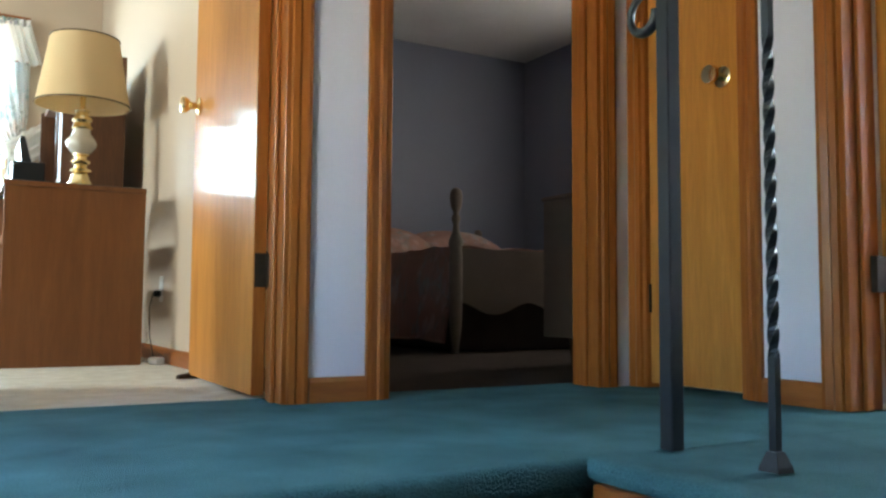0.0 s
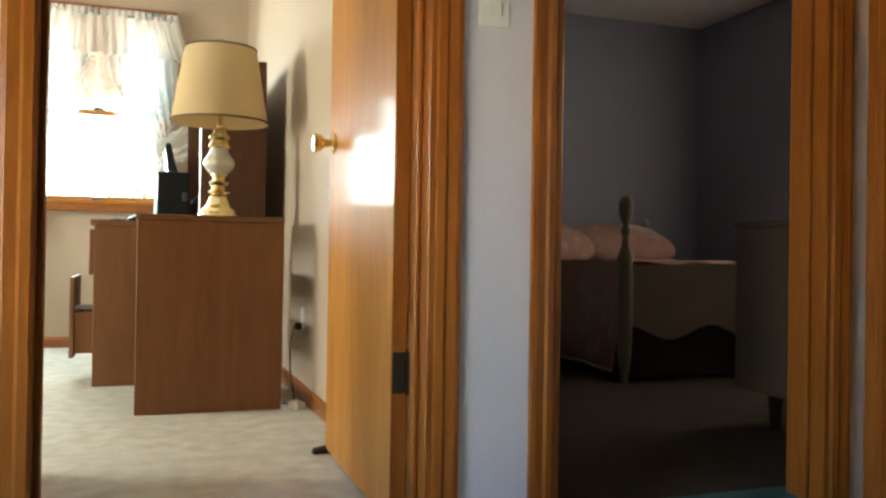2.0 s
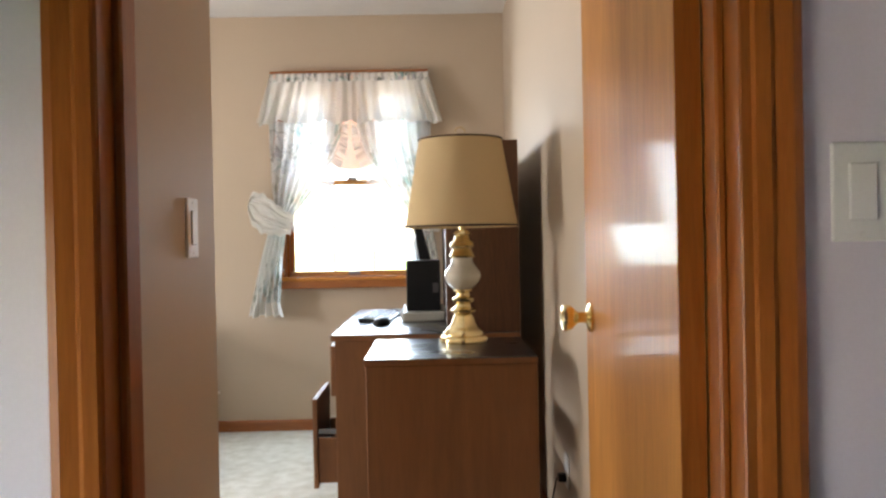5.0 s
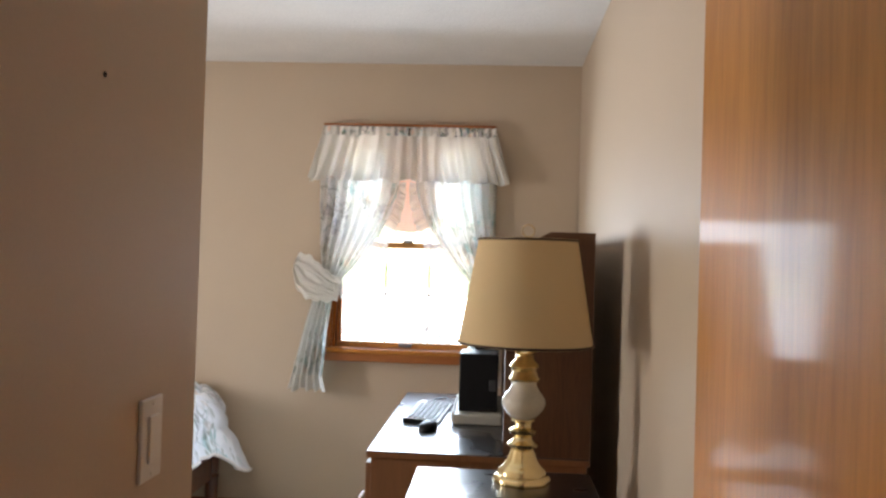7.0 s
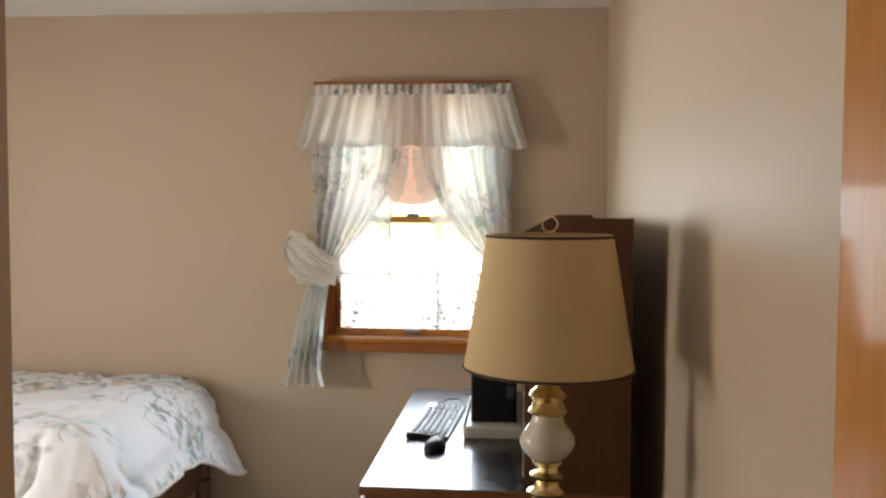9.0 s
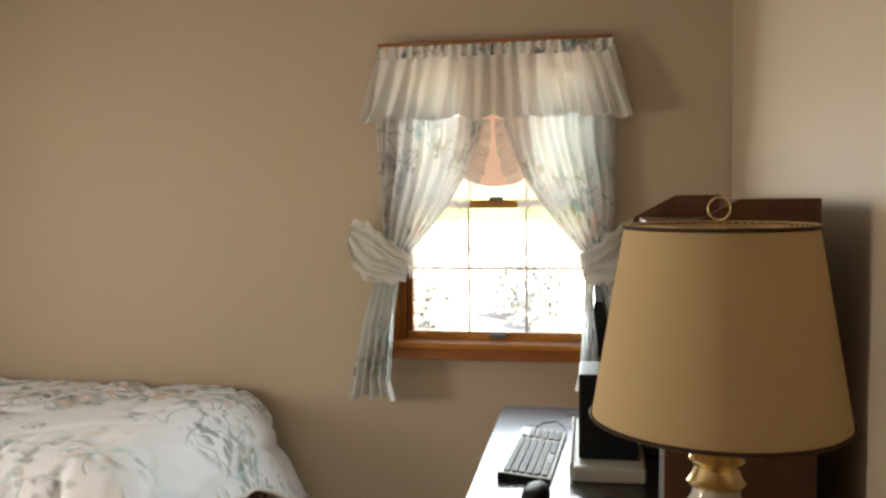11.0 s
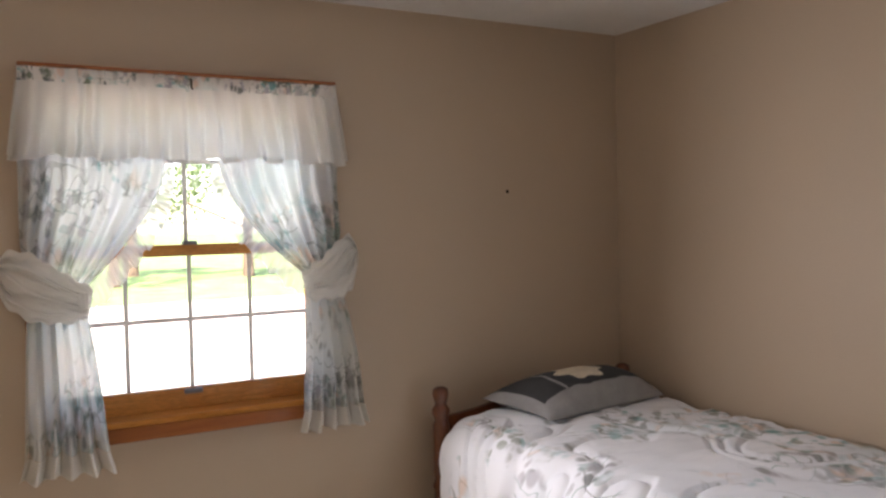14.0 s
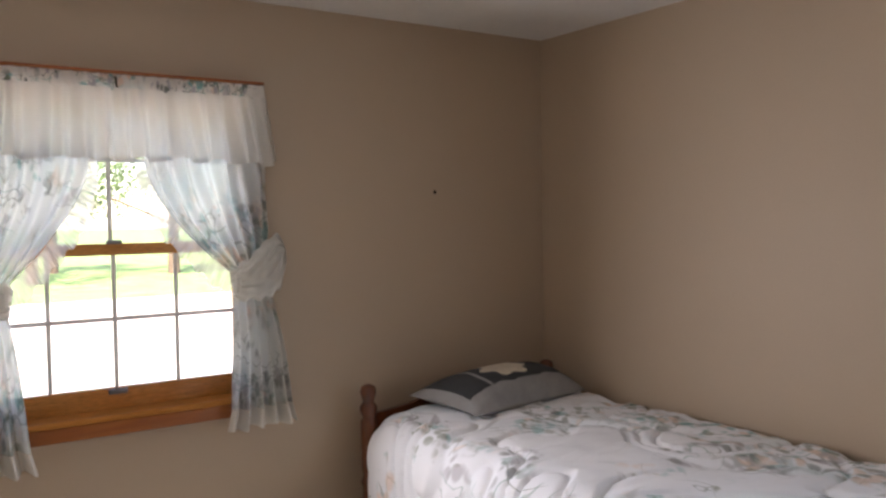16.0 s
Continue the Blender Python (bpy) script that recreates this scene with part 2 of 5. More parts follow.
# the desk's oak again, darkened in colour for the hutch's unlit side
M_HUTCH = wood("shaded brown oak laminate", (0.085, 0.030, 0.010), (0.135, 0.052, 0.019), 0.5, 0.05, (9, 9, 0.7), 2.6, 0.8, 0.5)
M_TOP = material("espresso laminate top", (0.022, 0.016, 0.014), 0.28, vary=0.15, scale=4, fine=120, bump=0.03, depth=0.0005, coat=0.3)
M_MAPLE = wood("red maple bed wood", (0.11, 0.026, 0.008), (0.18, 0.048, 0.014), 0.3, 0.6, (9, 9, 0.8))
M_BRASS = material("polished brass", (0.90, 0.73, 0.40), 0.22, 1.0, vary=0.06, scale=20, fine=160, bump=0.02, depth=0.0004)
M_IRON = material("black wrought iron", (0.010, 0.013, 0.017), 0.42, 0.0, vary=0.2, scale=20, fine=120, bump=0.15, depth=0.001)
M_DARK = material("dark bronze metal", (0.035, 0.020, 0.011), 0.7, 0.0, spec=0.2, vary=0.2, scale=30)
M_STEEL = material("grey metal latch", (0.24, 0.24, 0.25), 0.35, 0.5, vary=0.1, scale=30)
M_WHITE = material("white plastic", (0.78, 0.76, 0.72), 0.35, vary=0.03, scale=10, fine=200, bump=0.03, depth=0.0004)
M_BLACK = material("black plastic", (0.010, 0.010, 0.011), 0.45, spec=0.25, vary=0.15, scale=12, fine=220, bump=0.08, depth=0.0005)
M_GREY = material("grey beige plastic", (0.46, 0.44, 0.38), 0.45, vary=0.05, scale=12, fine=220, bump=0.05, depth=0.0005)
M_KEY = material("charcoal key plastic", (0.06, 0.06, 0.065), 0.45, vary=0.1, scale=30)
M_PORC = material("ivory glazed ceramic", (0.62, 0.58, 0.49), 0.16, vary=0.05, scale=14, fine=90, bump=0.02, depth=0.0006, coat=0.6)
M_GLASS = pane_glass("window glass")
M_SHADE = cloth("cream lampshade linen", (0.76, 0.58, 0.34), 0.25)
M_BRAID = material("dark brown braid", (0.045, 0.022, 0.012), 0.8, vary=0.2, scale=60)
M_CURT = cloth("white floral curtain", (0.79, 0.82, 0.81), 0.60, 0.05, 0.95, 6, 0.035)
M_BAND = cloth("floral curtain heading", (0.78, 0.76, 0.72), 0.16, 0.0, 1.5, 11, -0.02)
M_SHEER = cloth("white voile ruffle", (0.79, 0.78, 0.74), 0.36, 0.03)
M_VOILE = cloth("thin white voile edging", (0.80, 0.79, 0.75), 0.60, 0.38)
M_PEACH = cloth("peach shade fabric", (0.80, 0.55, 0.43), 0.32)
M_QUILT = cloth("white floral quilt", (0.87, 0.90, 0.95), 0.0, 0.0, 1.05, 5, 0.05)
M_SHEET = cloth("plain white bedding", (0.80, 0.76, 0.74), 0.0)
M_PINK = cloth("dusty pink bedspread", (0.44, 0.255, 0.20), 0.0, 0.0, 0.4, 5)
M_PILLOW = material("grey pillow cotton", (0.33, 0.33, 0.33), 0.9, vary=0.1, scale=14, fine=220, bump=0.3, depth=0.0015)
M_PILDK = material("charcoal pillow print", (0.055, 0.058, 0.062), 0.9, vary=0.15, scale=14, fine=220, bump=0.3, depth=0.0015)
M_PILCR = material("cream flower print", (0.74, 0.66, 0.54), 0.9, vary=0.08, scale=30, fine=220, bump=0.3, depth=0.0015)
# cream with the second bedroom's dimness worked into the base colour
M_CREAMPAINT = material("dimmed cream furniture paint", (0.25, 0.195, 0.145), 0.5, vary=0.06, scale=8)
M_GRASS = material("lawn grass", (0.15, 0.23, 0.09), 0.95, vary=0.3, scale=0.7, fine=14, bump=0.6, depth=0.05, spec=0.1)
M_DRIVE = material("pale gravel", (0.42, 0.40, 0.36), 0.95, vary=0.12, scale=2, fine=40, bump=0.5, depth=0.02, spec=0.1)
M_LEAF = material("tree leaves", (0.12, 0.19, 0.08), 0.7, vary=0.35, scale=2, fine=20, bump=0.1)
M_SHRUB = material("grey-green shrub leaves", (0.55, 0.58, 0.56), 0.7, vary=0.15, scale=2, fine=20, bump=0.1)
M_BARK = material("tree bark", (0.14, 0.10, 0.07), 0.95, vary=0.3, scale=6, fine=40, bump=0.8, depth=0.02)
M_BLIND = cloth("drawn taupe shade fabric", (0.36, 0.29, 0.27), 0.36)
M_CORD = material("black cord", (0.015, 0.015, 0.016), 0.5, vary=0.1, scale=40)

# ---- building blocks ----
def box(bm, x0, y0, z0, x1, y1, z1, bevel=0.0, seg=1):
    """One box into bm, with its edges rounded by bevel metres."""
    r = bmesh.ops.create_cube(bm, size=1.0)
    for v in r["verts"]:
        v.co = Vector((x0 + (v.co.x + 0.5) * (x1 - x0), y0 + (v.co.y + 0.5) * (y1 - y0), z0 + (v.co.z + 0.5) * (z1 - z0)))
    if bevel:
        edges = list({e for v in r["verts"] for e in v.link_edges})
        bmesh.ops.bevel(bm, geom=edges, offset=bevel, segments=seg, affect="EDGES", profile=0.5)
    return bm


def boxed(*args, **kw):
    return box(bmesh.new(), *args, **kw)


def lathe(profile, steps=32, lobes=0, lobe=0.0):
    """A turned shape from (radius, height) pairs."""
    bm = bmesh.new()
    rings = []
    for r, z in profile:
        ring = []
        for i in range(steps):
            a = 2 * math.pi * i / steps
            rr = r * (1 + lobe * math.cos(lobes * a))
            ring.append(bm.verts.new((rr * math.cos(a), rr * math.sin(a), z)))
        rings.append(ring)
    for lo, hi in zip(rings, rings[1:]):
        for i in range(steps):
            bm.faces.new((lo[i], lo[(i + 1) % steps], hi[(i + 1) % steps], hi[i]))
    bm.faces.new(rings[0][::-1])
    bm.faces.new(rings[-1])
    return bm


def sheet(f, nu, nv, thick=0.0):
    """A grid of points f(s, t), s and t from 0 to 1, doubled to a shell where thick is above 0."""
    bm = bmesh.new()
    g = [[bm.verts.new(f(i / nu, j / nv)) for i in range(nu + 1)] for j in range(nv + 1)]
    for j in range(nv):
        for i in range(nu):
            bm.faces.new((g[j][i], g[j][i + 1], g[j + 1][i + 1], g[j + 1][i]))
    bmesh.ops.recalc_face_normals(bm, faces=bm.faces)
    if thick:
        bmesh.ops.solidify(bm, geom=bm.faces[:], thickness=thick)
    return bm


def tube(points, radius, steps=8, flat=1.0):
    """A round bar along the points."""
    bm = bmesh.new()
    pts = [Vector(p) for p in points]
    rings = []
    side = None
    for i, p in enumerate(pts):
        d = (pts[min(i + 1, len(pts) - 1)] - pts[max(i - 1, 0)]).normalized()
        if side is None:
            side = d.orthogonal().normalized()
        side = (side - d * side.dot(d)).normalized()
        up = d.cross(side)
        rings.append([bm.verts.new(p + (side * math.cos(a) + up * math.sin(a) * flat) * radius) for a in (2 * math.pi * k / steps for k in range(steps))])
    for a, b in zip(rings, rings[1:]):
        for k in range(steps):
            bm.faces.new((a[k], a[(k + 1) % steps], b[(k + 1) % steps], b[k]))
    bm.faces.new(rings[0][::-1])
    bm.faces.new(rings[-1])
    return bm


def prism(outline, lo, hi, axis="y"):
    """An outline of pairs pushed from lo to hi along an axis: x: (y, z) pairs, y: (x, z) pairs, z: (x, y) pairs."""
    bm = bmesh.new()
    put = {"x": lambda a, b, c: (c, a, b), "y": lambda a, b, c: (a, c, b), "z": lambda a, b, c: (a, b, c)}[axis]
    low = [bm.verts.new(put(a, b, lo)) for a, b in outline]
    top = [bm.verts.new(put(a, b, hi)) for a, b in outline]
    bm.faces.new(low[::-1])
    bm.faces.new(top)
    for i in range(len(outline)):
        k = (i + 1) % len(outline)
        bm.faces.new((low[i], low[k], top[k], top[i]))
    bmesh.ops.recalc_face_normals(bm, faces=bm.faces)
    return bm


def mesh_of(name, bm, mat, smooth=None):
    me = bpy.data.meshes.new(name)
    bm.to_mesh(me)
    bm.free()
    me.materials.append(mat)
    if smooth:
        for p in me.polygons:
            p.use_smooth = True
        me.set_sharp_from_angle(angle=radians(smooth))
    return me


def part(name, bm, mat, parent, label="", smooth=None, at=None):
    ob = new(name, mesh_of(name, bm, mat, smooth))
    ob.parent = parent
    if at is not None:
        ob.matrix_local = at
    return tagged(ob, label) if label else ob


def solid(name, bm, mat, label, category, kind="", group="", smooth=None, at=None):
    ob = new(name, mesh_of(name, bm, mat, smooth))
    if at is not None:
        ob.matrix_world = at
    return tagged(ob, label, category, group, kind)


def thing(name, m, label, category, group="", kind=""):
    ob = new(name)
    ob.empty_display_size = 0.05
    ob.matrix_world = m
    return tagged(ob, label, category, group, kind)


def wall(name, axis, a0, a1, t0, t1, z0, z1, holes, mat, label):
    """A wall along x or y from a0 to a1, between t0 and t1, with openings (a, b, low, high) through it."""
    if all(lo == z0 for a, b, lo, hi in holes):
        out = [(a0, z0)]
        for a, b, lo, hi in sorted(holes):
            out += [(a, z0), (a, hi), (b, hi), (b, z0)]
        out += [(a1, z0), (a1, z1), (a0, z1)]
        return solid(name, prism(out, t0, t1, "y" if axis == "x" else "x"), mat, label, "wall", "structure")
    bm = bmesh.new()

    def slab(a, b, lo, hi):
        if b - a > 1e-4 and hi - lo > 1e-4:
            box(bm, *((a, t0, lo, b, t1, hi) if axis == "x" else (t0, a, lo, t1, b, hi)))
    at = a0
    for a, b, lo, hi in sorted(holes):
        slab(at, a, z0, z1)
        slab(a, b, z0, lo)
        slab(a, b, hi, z1)
        at = b
    slab(at, a1, z0, z1)
    return solid(name, bm, mat, label, "wall", "structure")


# ---- structure ----
H = 2.44                                        # ceiling
HALL_Y, BED_Y = 1.79, 1.91                      # the wall between hall and bedrooms
NORTH, EAST, WEST, SOUTH = 5.79, 0.905, -3.184, 2.61
D1 = (0.08, 0.84)                               # bedroom door opening along x
D2 = (1.113, 1.872)                             # second bedroom's door
DOOR_H = 2.03
WA = dict(c=0.0, half=0.395, lo=0.862, hi=2.04)
WB = dict(c=3.69, half=0.508, lo=0.838, hi=2.04)

solid("floor", boxed(WEST - 0.12, 1.96, -0.2, 1.02, NORTH + 0.12, 0.0), M_CREAM, "cream sculpted pile carpet on the bedroom floor", "floor", "structure")
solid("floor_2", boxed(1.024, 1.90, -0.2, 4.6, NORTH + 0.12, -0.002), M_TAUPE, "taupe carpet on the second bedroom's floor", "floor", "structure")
bm = boxed(-0.42, 0.84, -0.2, 2.12, 1.958, 0.0, bevel=0.0)
box(bm, 1.06, -3.0, -0.2, 2.12, 0.838, 0.0)
solid("floor_3", bm, M_TEAL, "teal pile carpet on the upstairs hall floor", "floor", "structure")
solid("floor_4", boxed(-0.42, -3.0, -1.53, 1.06, -0.3, -1.33), M_TEAL, "teal carpet on the lower entry floor", "floor", "structure")
solid("floor_5", boxed(2.124, -0.6, -0.2, 4.6, 1.898, 0.0), M_WHITE, "pale floor of the side room", "floor", "structure")
solid("ceiling", boxed(WEST - 0.12, BED_Y - 0.12, H, EAST + 0.06, NORTH + 0.12, H + 0.1), M_CEIL, "white stippled bedroom ceiling", "ceiling", "structure")
solid("ceiling_2", boxed(EAST + 0.062, BED_Y - 0.12, H, 4.6, NORTH + 0.12, H + 0.1), M_CEIL, "white stippled ceiling of second bedroom", "ceiling", "structure")
solid("ceiling_3", boxed(-0.54, -3.12, H, 4.6, BED_Y - 0.122, H + 0.1), M_CEIL, "white stippled hall ceiling", "ceiling", "structure")

wall("wall_north", "x", WEST - 0.12, EAST + 0.06, NORTH, NORTH + 0.12, 0, H, [(WA["c"] - WA["half"], WA["c"] + WA["half"], WA["lo"], WA["hi"])], M_WALL, "beige painted bedroom wall with a window")
wall("wall_west", "y", SOUTH - 0.12, NORTH, WEST - 0.12, WEST, 0, H, [(WB["c"] - WB["half"], WB["c"] + WB["half"], WB["lo"], WB["hi"])], M_WALL, "beige painted bedroom wall with a wide window")
wall("wall_east", "y", BED_Y, NORTH, EAST, EAST + 0.058, 0, H, [], M_WALL, "beige painted bedroom wall behind desk")
wall("wall_south", "x", WEST, 0.01, SOUTH - 0.12, SOUTH, 0, H, [], M_WALL, "beige painted closet wall of bedroom")
wall("wall_entry", "y", BED_Y, SOUTH - 0.12, -0.11, 0.01, 0, H, [], M_WALL, "beige painted wall beside the bedroom door")
wall("wall_hall", "x", -0.54, 2.12, HALL_Y, HALL_Y + 0.06, 0, H, [(*D1, 0, DOOR_H), (*D2, 0, DOOR_H)], M_HALL, "off-white painted hall wall with two doorways")
wall("wall_hall_back", "x", -0.54, EAST + 0.058, HALL_Y + 0.06, BED_Y, 0, H, [(*D1, 0, DOOR_H)], M_WALL, "beige bedroom side of the hall wall")
wall("wall_second_back", "x", EAST + 0.058, 2.12, HALL_Y + 0.06, BED_Y, 0, H, [(*D2, 0, DOOR_H)], M_BLUE, "grey-blue side of hall wall")
wall("wall_second_west", "y", BED_Y, NORTH, EAST + 0.058, EAST + 0.118, 0, H, [], M_BLUE, "grey-blue second bedroom wall")
wall("wall_second_north", "x", EAST + 0.06, 4.57, NORTH, NORTH + 0.12, 0, H, [], M_BLUE, "grey-blue second bedroom end wall")
wall("wall_second_east", "y", BED_Y, NORTH, 4.45, 4.57, 0, H, [(3.1, 4.1, 0.9, 2.0)], M_BLUE, "grey-blue second bedroom wall with a window")
wall("wall_second_south", "x", 2.12, 4.57, HALL_Y + 0.002, BED_Y - 0.002, 0, H, [], M_BLUE, "grey-blue wall of second bedroom")
wall("wall_hall_east", "y", -3.0, HALL_Y, 2.0, 2.12, 0, H, [(0.28, 1.04, 0, DOOR_H), (1.335, 1.735, 0, DOOR_H)], M_HALL, "off-white hall wall with closet and side doors")
wall("wall_hall_west", "y", -3.0, HALL_Y, -0.54, -0.42, -1.33, H, [(0.60, 1.40, 0.25, 1.15)], M_HALL, "off-white stairwell wall with a low window")
wall("wall_front", "x", -0.54, 4.57, -3.12, -3.0, -1.33, H, [], M_HALL, "off-white entry wall")
wall("wall_side_east", "y", -3.0, HALL_Y, 4.45, 4.57, 0, H, [(0.0, 1.0, 0.9, 2.0)], M_HALL, "white wall of side room with a window")
wall("wall_side_south", "x", 2.12, 4.45, -0.72, -0.6, 0, H, [], M_HALL, "white wall of the side room")
wall("wall_below_hall", "y", -3.0, 0.6, 1.062, 1.10, -1.33, -0.2, [], M_HALL, "off-white wall under the hall edge")
wall("wall_closet", "y", 1.30, HALL_Y, 2.34, 2.36, 0, H, [], M_HALL, "off-white closet back wall")
wall("wall_closet_side", "x", 2.12, 2.34, 1.10, 1.13, 0, H, [], M_HALL, "off-white closet side wall")

# stairs up to the hall
solid("floor_6", boxed(2.13, -2.99, -0.2, 4.44, -0.73, -0.004), M_TEAL, "teal carpet in the closed side room", "floor", "structure")
stairs = thing("stairs", pose(0, 0, 0), "teal carpeted stairs up to the hall", "stairs", kind="structure")
for i in range(1, 7):
    top = -0.19 * i
    part("step", boxed(-0.42, 0.84 - 0.22 * i - 0.025, top - 0.19, 1.06, 0.84 - 0.22 * (i - 1), top, bevel=0.015, seg=2), M_TEAL, stairs)
# rounded carpet nosings round the stairwell
bm = boxed(-0.42, 0.815, -0.05, 1.055, 0.86, 0.004, bevel=0.018, seg=3)
box(bm, 1.0, -3.0, -0.032, 1.09, 0.858, 0.005, bevel=0.018, seg=3)
solid("trim_nosing", bm, M_TEAL, "teal carpet wrapped over the floor edge", "carpet edge", "structure", smooth=40)
solid("trim_fascia", boxed(1.006, -2.98, -0.30, 1.058, 0.812, -0.034, bevel=0.004), M_TRIM_Y, "amber wood fascia under the hall edge", "trim", "structure")


def casing_set(name, m, w, h, depth, label, stops=True, lap=(0.0, 0.0)):
    """Door frame: jambs through the wall and moulded casings on both faces; local x along the wall, y through it."""
    root = thing(name, m, label, "door frame", kind="structure")
    prof = [(0, 0), (0.004, 0.011), (0.020, 0.014), (0.026, 0.010), (0.046, 0.015), (0.057, 0.013), (0.057, 0)]
    for face, sgn in ((0.0, -1), (depth, 1)):
        for side in (-1, 1):
            edge = w / 2 - (lap[1] if side > 0 else lap[0])
            out = [(side * (edge + u), face + sgn * v) for u, v in prof]
            part("casing", prism(out, 0.0, h + 0.057, "z"), M_TRIM, root)
        out = [(face + sgn * v, h + u) for u, v in prof]
        part("head_casing", prism(out, -w / 2, w / 2, "x"), M_TRIM_X, root)
    for side in (-1, 1):
        a, b = sorted((side * (w / 2 + 0.001), side * (w / 2 - 0.016)))
        part("jamb", boxed(a, -0.004, 0.0, b, depth + 0.004, h, bevel=0.002), M_TRIM, root)
        if stops:
            a, b = sorted((side * (w / 2 - 0.016), side * (w / 2 - 0.028)))
            part("door_stop", boxed(a, depth * 0.35, 0.0, b, depth * 0.35 + 0.032, h - 0.016, bevel=0.003), M_TRIM, root)
    part("head_jamb", boxed(-w / 2 + 0.016, -0.004, h - 0.016, w / 2 - 0.016, depth + 0.004, h + 0.001, bevel=0.002), M_TRIM_X, root)
    return root


casing_set("door_frame", pose((D1[0] + D1[1]) / 2, HALL_Y, 0), D1[1] - D1[0], DOOR_H, 0.12, "amber varnished wooden frame of open bedroom doorway", lap=(0.015, 0.004))
casing_set("door_frame", pose((D2[0] + D2[1]) / 2, HALL_Y, 0), D2[1] - D2[0], DOOR_H, 0.12, "amber varnished wooden frame of dark bedroom doorway")
casing_set("door_frame", pose(2.0, 1.535, 0, 0, 0, -90), 0.40, DOOR_H, 0.12, "amber wooden frame of narrow closet door")
casing_set("door_frame", pose(2.0, 0.66, 0, 0, 0, -90), 0.76, DOOR_H, 0.12, "amber wooden frame of lit side doorway")


def baseboard(name, x0, y0, x1, y1, nx, ny, h=0.065, t=0.012):
    """A strip along a wall from one point to the other; (nx, ny) points into the room."""
    if abs(x1 - x0) > abs(y1 - y0):
        out = [(y0, 0), (y0 + ny * t, 0), (y0 + ny * t, h - 0.012), (y0 + ny * t * 0.5, h), (y0, h)]
        bm, mat = prism(out, x0, x1, "x"), M_TRIM_X
    else:
        out = [(x0, 0), (x0 + nx * t, 0), (x0 + nx * t, h - 0.012), (x0 + nx * t * 0.5, h), (x0, h)]
        bm, mat = prism(out, y0, y1, "y"), M_TRIM_Y
    solid(name, bm, mat, "amber varnished wooden baseboard", "baseboard", "structure")


baseboard("baseboard", WEST, NORTH, EAST, NORTH, 0, -1)
baseboard("baseboard", WEST, SOUTH, WEST, NORTH - 0.012, 1, 0)
baseboard("baseboard", EAST, BED_Y + 0.02, EAST, NORTH - 0.012, -1, 0)
baseboard("baseboard", WEST + 0.012, SOUTH, 0.022, SOUTH, 0, 1)
baseboard("baseboard", 0.01, BED_Y + 0.02, 0.01, SOUTH, 1, 0)
baseboard("baseboard", -0.42, HALL_Y, D1[0] - 0.057, HALL_Y, 0, -1)
baseboard("baseboard", D1[1] + 0.057, HALL_Y, D2[0] - 0.057, HALL_Y, 0, -1)
baseboard("baseboard", 2.0, 1.097, 2.0, 1.278, -1, 0)
baseboard("baseboard", 2.0, -3.0, 2.0, 0.223, -1, 0)
baseboard("baseboard", 1.023, NORTH, 4.45, NORTH, 0, -1)

